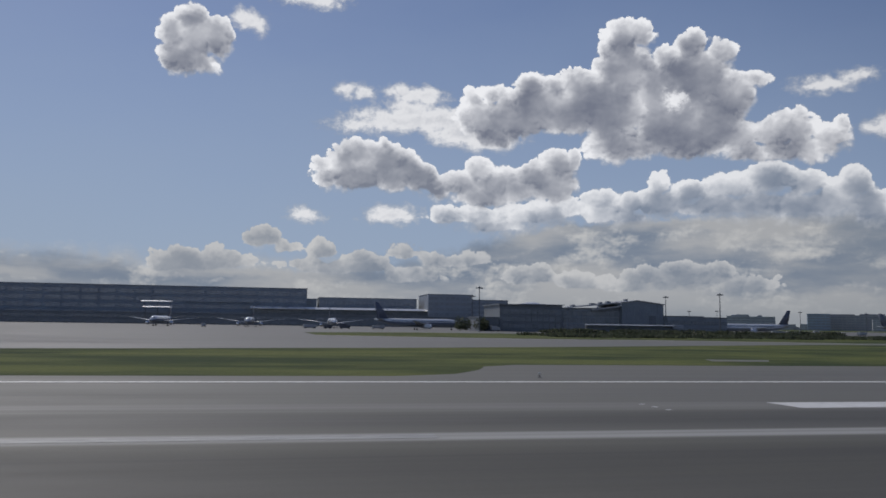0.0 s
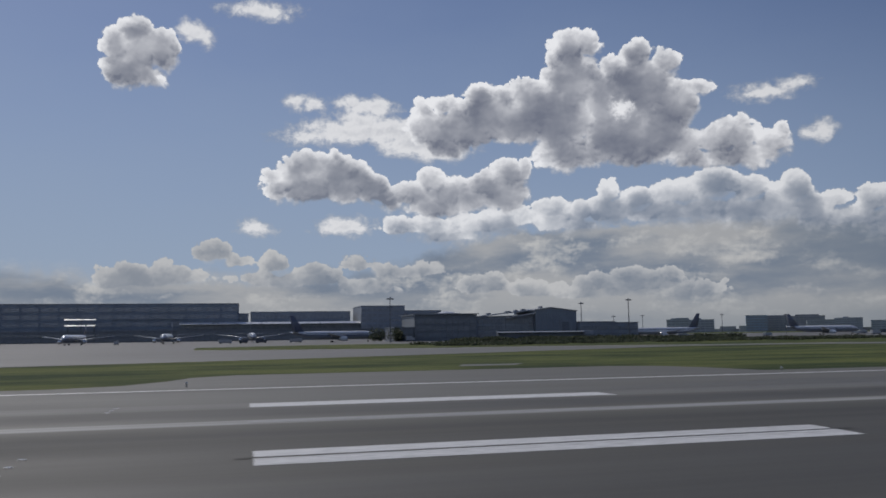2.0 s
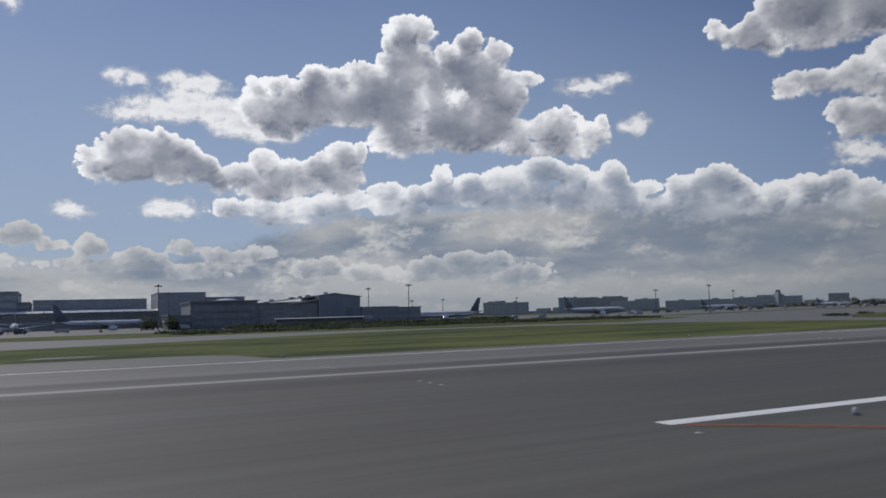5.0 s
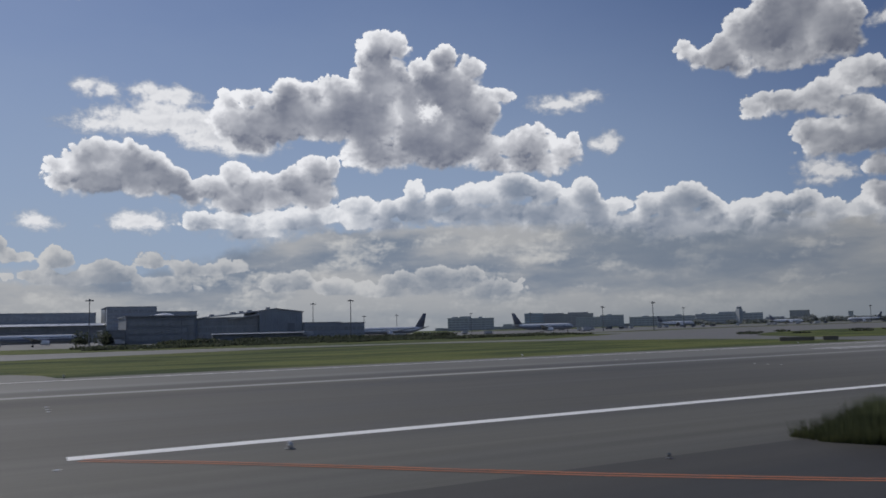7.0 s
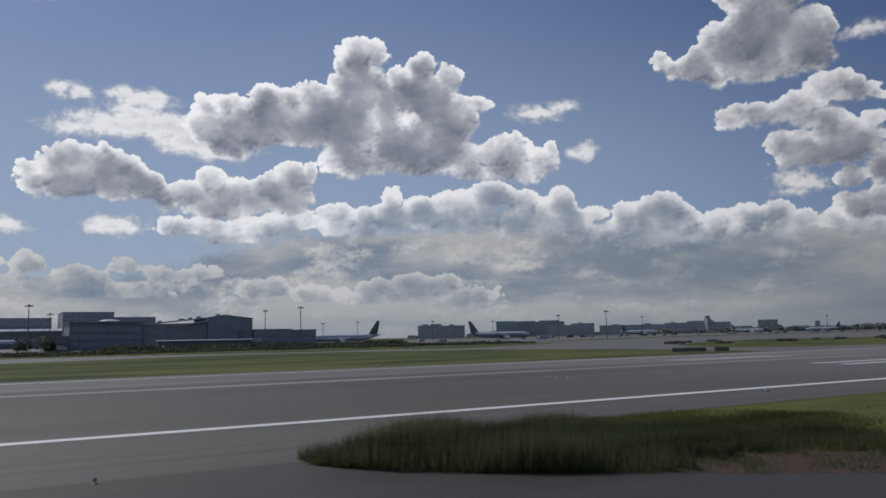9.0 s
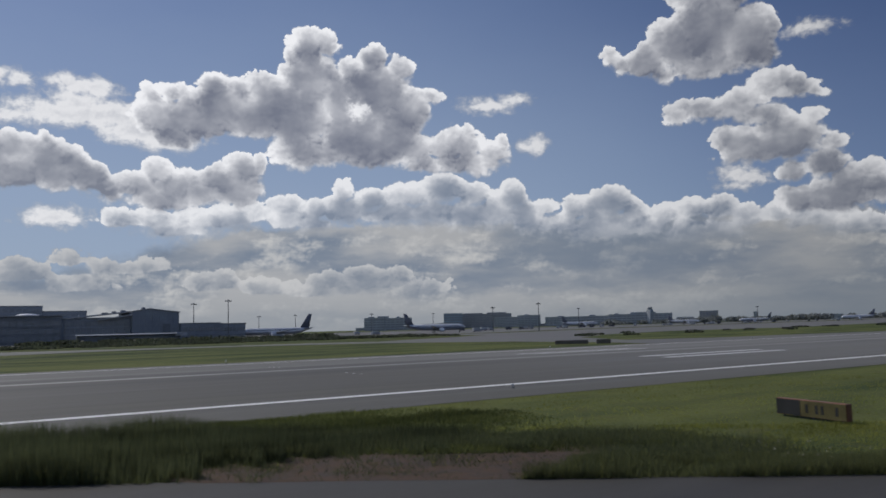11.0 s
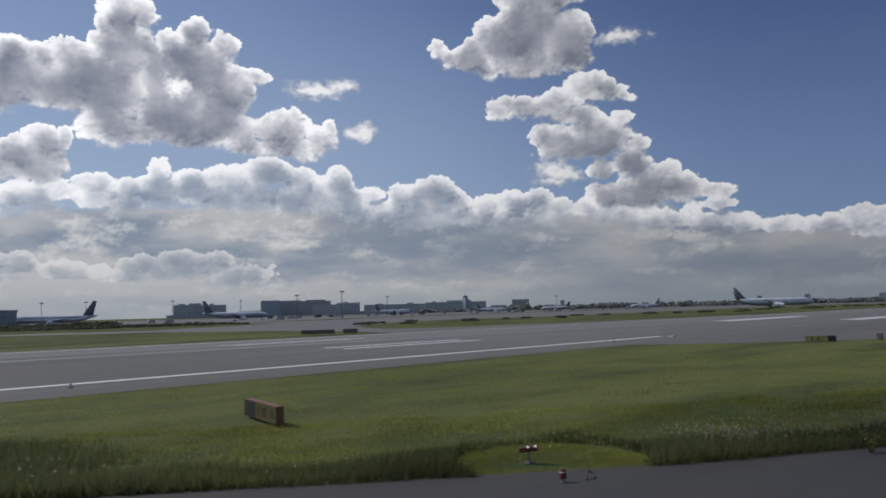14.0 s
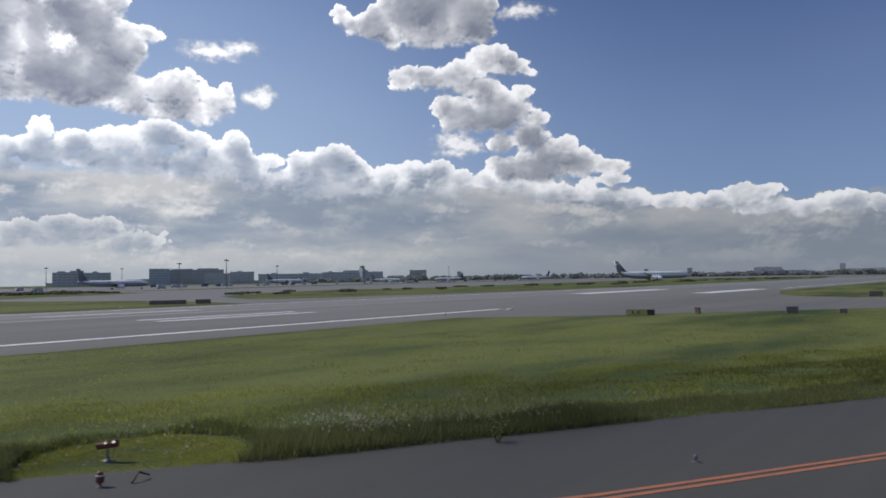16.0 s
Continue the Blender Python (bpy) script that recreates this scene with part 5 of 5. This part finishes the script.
def dirt(s):
    """Leaves only short, scattered tufts where the earth lies bare."""
    x, y = s[:, 0], s[:, 1]
    deep = np.interp(x, [110.2, 112, 114, 118, 121.5, 124.2, 125.6, 126.2], [0.0, 2.6, 4.4, 6.2, 7.4, 6.6, 4.0, 0.0]) + 0.7 * np.sin(x * 2.3) + 0.4 * np.sin(x * 5.9)
    near = np.interp(x, [118.8, 120.5, 124.8], [0.0, 1.2, 6.0])
    off = y - np.interp(x, EX, EY)
    bare = (x > 110.2) & (x < 126.2) & (off < deep) & (off >= near)
    share = 0.03 + 0.30 * np.clip(off / np.maximum(deep, 0.1) - 0.35, 0, 1) + 0.14 * (np.sin(x * 1.9 + 2 * np.sin(y * 1.3)) > 0.6)
    few = np.random.default_rng(31).uniform(0, 1, len(s)) < share
    keep = ~bare | few
    s = s[keep]
    s[:, 3] *= np.where((bare & few)[keep], 0.4, 1.0)
    return s




def patch(s):
    """Below one inside the round mown patch at the guard light."""
    return np.hypot((s[:, 0] - 137.7) / 3.0, (s[:, 1] + 68.7) / 2.8)


def mown(s):
    return s[patch(s) > 1.0]



rank = mown(dirt(scatter(110000, 0.0, 3.4, 101.4, 178, (0.22, 0.50), (0.016, 0.036), 1, 0.35)))
rank[:, 3] *= np.interp(rank[:, 0], [140, 148, 152, 178], [1.0, 1.0, 0.5, 0.4])
tufts("rank_grass", rank, M_BLADE_DEEP, "tall dark rank grass along the taxiway edge")
verge = dirt(scatter(150000, 0.0, 15.0, 101.4, 190, (0.06, 0.18), (0.016, 0.04), 2, 0.35))
verge = mown(verge)
verge = verge[verge[:, 0] + np.random.default_rng(16).normal(0, 3.2, len(verge)) > 124 + 2.5 * np.sin(verge[:, 1] * 0.8)]
tufts("verge_grass", verge, M_BLADE, "short bright green verge grass")
field = scatter(50000, 12.0, 46.0, 101.4, 230, (0.04, 0.09), (0.04, 0.09), 3, 0.7)
tufts("field_grass", field, M_BLADE, "uneven green grass of the runway strip")
dull = scatter(60000, 0.0, 10.5, 149, 205, (0.06, 0.16), (0.022, 0.05), 6, 0.5)
dull = dull[dull[:, 0] + np.random.default_rng(18).normal(0, 4.0, len(dull)) > 154 + 3 * np.sin(dull[:, 1] * 0.4)]
tufts("dull_grass", dull, M_BLADE_DARK, "low dull olive grass beside the taxiway")
shade = dirt(scatter(95000, 0.0, 12.5, 101.4, 131, (0.22, 0.52), (0.018, 0.042), 8, 0.3))
shade = shade[shade[:, 0] + np.random.default_rng(17).normal(0, 2.6, len(shade)) < 127]
shade[:, 3] *= np.interp(shade[:, 0], [101.4, 103, 109, 114, 120, 131], [1.6, 2.6, 2.5, 1.8, 1.1, 0.8])
tufts("rank_meadow", shade, M_BLADE_TIP, "rank dark grass at the tip of the strip")
rough = scatter(110000, 6.0, 24.0, 101.4, 130, (0.10, 0.26), (0.03, 0.06), 14, 0.2)
rough = rough[rough[:, 0] + np.random.default_rng(15).normal(0, 3.2, len(rough)) < 124 + 3 * np.sin(rough[:, 1] * 0.55)]
tufts("rough_grass", rough, M_BLADE_DARK, "dull rough grass between the tip and the runway")
weeds = scatter(2500, 3.0, 22.0, 101.4, 215, (0.14, 0.30), (0.02, 0.05), 4, 0.85)
tufts("weed_grass", weeds, M_BLADE, "darker weeds scattered through the grass")
lawn = scatter(70000, 0.0, 6.0, 134.6, 141.0, (0.035, 0.08), (0.016, 0.034), 12, 0.0)
lawn = lawn[patch(lawn) < 1.0 + 0.08 * np.sin(lawn[:, 0] * 5)]
tufts("mown_patch", lawn, M_BLADE, "short mown light green grass round the guard light")
fringe = scatter(40000, 0.0, 9.0, 132.5, 144.5, (0.14, 0.32), (0.014, 0.032), 19, 0.45)
ring_of = patch(fringe)
fringe = fringe[(ring_of > 1.02) & (ring_of < 1.28 + 0.12 * np.sin(fringe[:, 0] * 2.1)) & (fringe[:, 1] > -70.0)]
tufts("patch_fringe", fringe, M_BLADE_DARK, "taller dull grass left standing round the mown patch")
seeds = []
rng = np.random.default_rng(9)
for cx, n in ((142.2, 300), (144.5, 180), (146.6, 200), (130.5, 45), (126.5, 25), (150.5, 60), (138, 40)):
    x = rng.normal(cx, 0.55, n)
    y = np.interp(x, EX, EY) + np.abs(rng.normal(1.5, 0.8, n)) + 0.2
    top = rng.uniform(0.40, 0.78, n)
    seeds.append(np.stack([x, y, ground_z(y) + top, rng.uniform(0.06, 0.13, n), rng.uniform(0.03, 0.06, n), rng.uniform(0.0, 0.05, n)], 1))
for cx, cy, n in ((137.6, -68.6, 26), (138.9, -69.6, 22), (136.2, -67.6, 12), (139.5, -66.0, 16)):
    x, y = rng.normal(cx, 0.7, n), rng.normal(cy, 0.5, n)
    seeds.append(np.stack([x, y, ground_z(y) + rng.uniform(0.10, 0.2, n), rng.uniform(0.05, 0.09, n), rng.uniform(0.05, 0.08, n), rng.uniform(0.0, 0.03, n)], 1))
tufts("seed_heads", np.concatenate(seeds), M_SEED, "pale seed heads above the rank grass")


def leaf_crowns(name, crowns, label, category, per=70, leaf_size=0.16, material=None):
    """Far trees and bushes: each crown a loose cloud of small leaf cards, in one object. crowns: x, y, z, radius, height."""
    rng = np.random.default_rng(11)
    out = []
    for x, y, z, r, h in crowns:
        d = rng.normal(size=(per, 3))
        d /= np.linalg.norm(d, axis=1)[:, None]
        d *= rng.uniform(0.45, 1.0, (per, 1)) ** 0.5
        lump = 1 + 0.25 * np.sin(d[:, 0] * 4 + x) * np.cos(d[:, 1] * 5 + y)
        c = np.stack([x + d[:, 0] * r * lump, y + d[:, 1] * r * lump, z + h * 0.55 + d[:, 2] * h * 0.45 * lump], 1)
        e1 = rng.normal(size=(per, 3))
        e2 = rng.normal(size=(per, 3))
        s = leaf_size * max(r, h * 0.5)
        e1 *= s / np.linalg.norm(e1, axis=1)[:, None]
        e2 *= s / np.linalg.norm(e2, axis=1)[:, None]
        quad = np.stack([c - e1 - e2, c + e1 - e2, c + e1 + e2, c - e1 + e2], 1)
        out.append(quad.reshape(-1, 3))
    v = np.concatenate(out)
    me = bpy.data.meshes.new(name)
    me.from_pydata(v.tolist(), [], np.arange(len(v)).reshape(-1, 4).tolist())
    me.materials.append(material)
    return tagged(new(name, me), label, category, kind="stuff")


random.seed(21)
woods = []
for k in range(400):
    a = radians(random.uniform(43, 86))
    d = random.uniform(2300, 3600)
    h = random.uniform(6, 17) * (1.1 if 0.9 < a < 1.15 else 0.85)
    woods.append((90 + d * math.sin(a), -60 + d * math.cos(a), G_FAR, random.uniform(7, 22), h))
weed = thing("tall_weed", "tall pale-flowered weed rooted at the asphalt edge", "plant", m=pose(144.1, -75.6, -0.5))
for k in range(9):
    a = k * 0.7
    top = Vector((0.16 * math.cos(a) * (1 + k % 3), 0.16 * math.sin(a) * (1 + k % 2), 0.45 + 0.09 * (k % 5)))
    part("stem", bar_of((0.03 * math.cos(a), 0.03 * math.sin(a), 0), top, 0.010, 0.005, 5), M_BLADE_DARK, weed)
    bm = bmesh.new()
    for j in range(6):
        c = top * (0.35 + 0.1 * j)
        d = Vector((math.cos(a + j * 2.1), math.sin(a + j * 2.1), 0.35)) * 0.10
        w_ = Vector((-d.y, d.x, 0)) * 0.22
        bm.faces.new(ring(bm, c, c + d * 0.5 + w_, c + d, c + d * 0.5 - w_))
    part("leaves", bm, M_BLADE, weed)
    bm = bmesh.new()
    for j in range(5):
        c = top + Vector((random.uniform(-0.03, 0.03), random.uniform(-0.03, 0.03), random.uniform(-0.05, 0.03)))
        bm.faces.new(ring(bm, c + Vector((-0.015, 0, 0)), c + Vector((0, 0.012, 0.02)), c + Vector((0.015, 0, 0)), c + Vector((0, -0.012, -0.02))))
    part("flower_head", bm, M_SEED, weed, "pale flower head")
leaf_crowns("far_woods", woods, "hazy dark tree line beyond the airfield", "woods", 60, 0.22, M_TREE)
hedge = []
for k in range(260):
    u = random.random()
    hedge.append((95 + 240 * u, 262 + random.uniform(-18, 40) + 20 * u, -0.35, random.uniform(2.5, 6.0), random.uniform(0.5, 1.3)))
for k in range(120):
    hedge.append((random.uniform(150, 330), random.uniform(395, 440), -0.35, random.uniform(3.5, 8.0), random.uniform(0.8, 2.6)))
for k in range(16):
    hedge.append((random.uniform(106, 124), random.uniform(466, 476), -0.35, random.uniform(2.2, 4.0), random.uniform(5.0, 10.0)))
for k in range(90):
    hedge.append((random.uniform(300, 1100), random.uniform(90, 160), -0.35, random.uniform(1.5, 4.0), random.uniform(0.4, 1.0)))
leaf_crowns("low_scrub", hedge, "low dark scrub on the grass islands", "scrub", 90, 0.10, M_SCRUB)
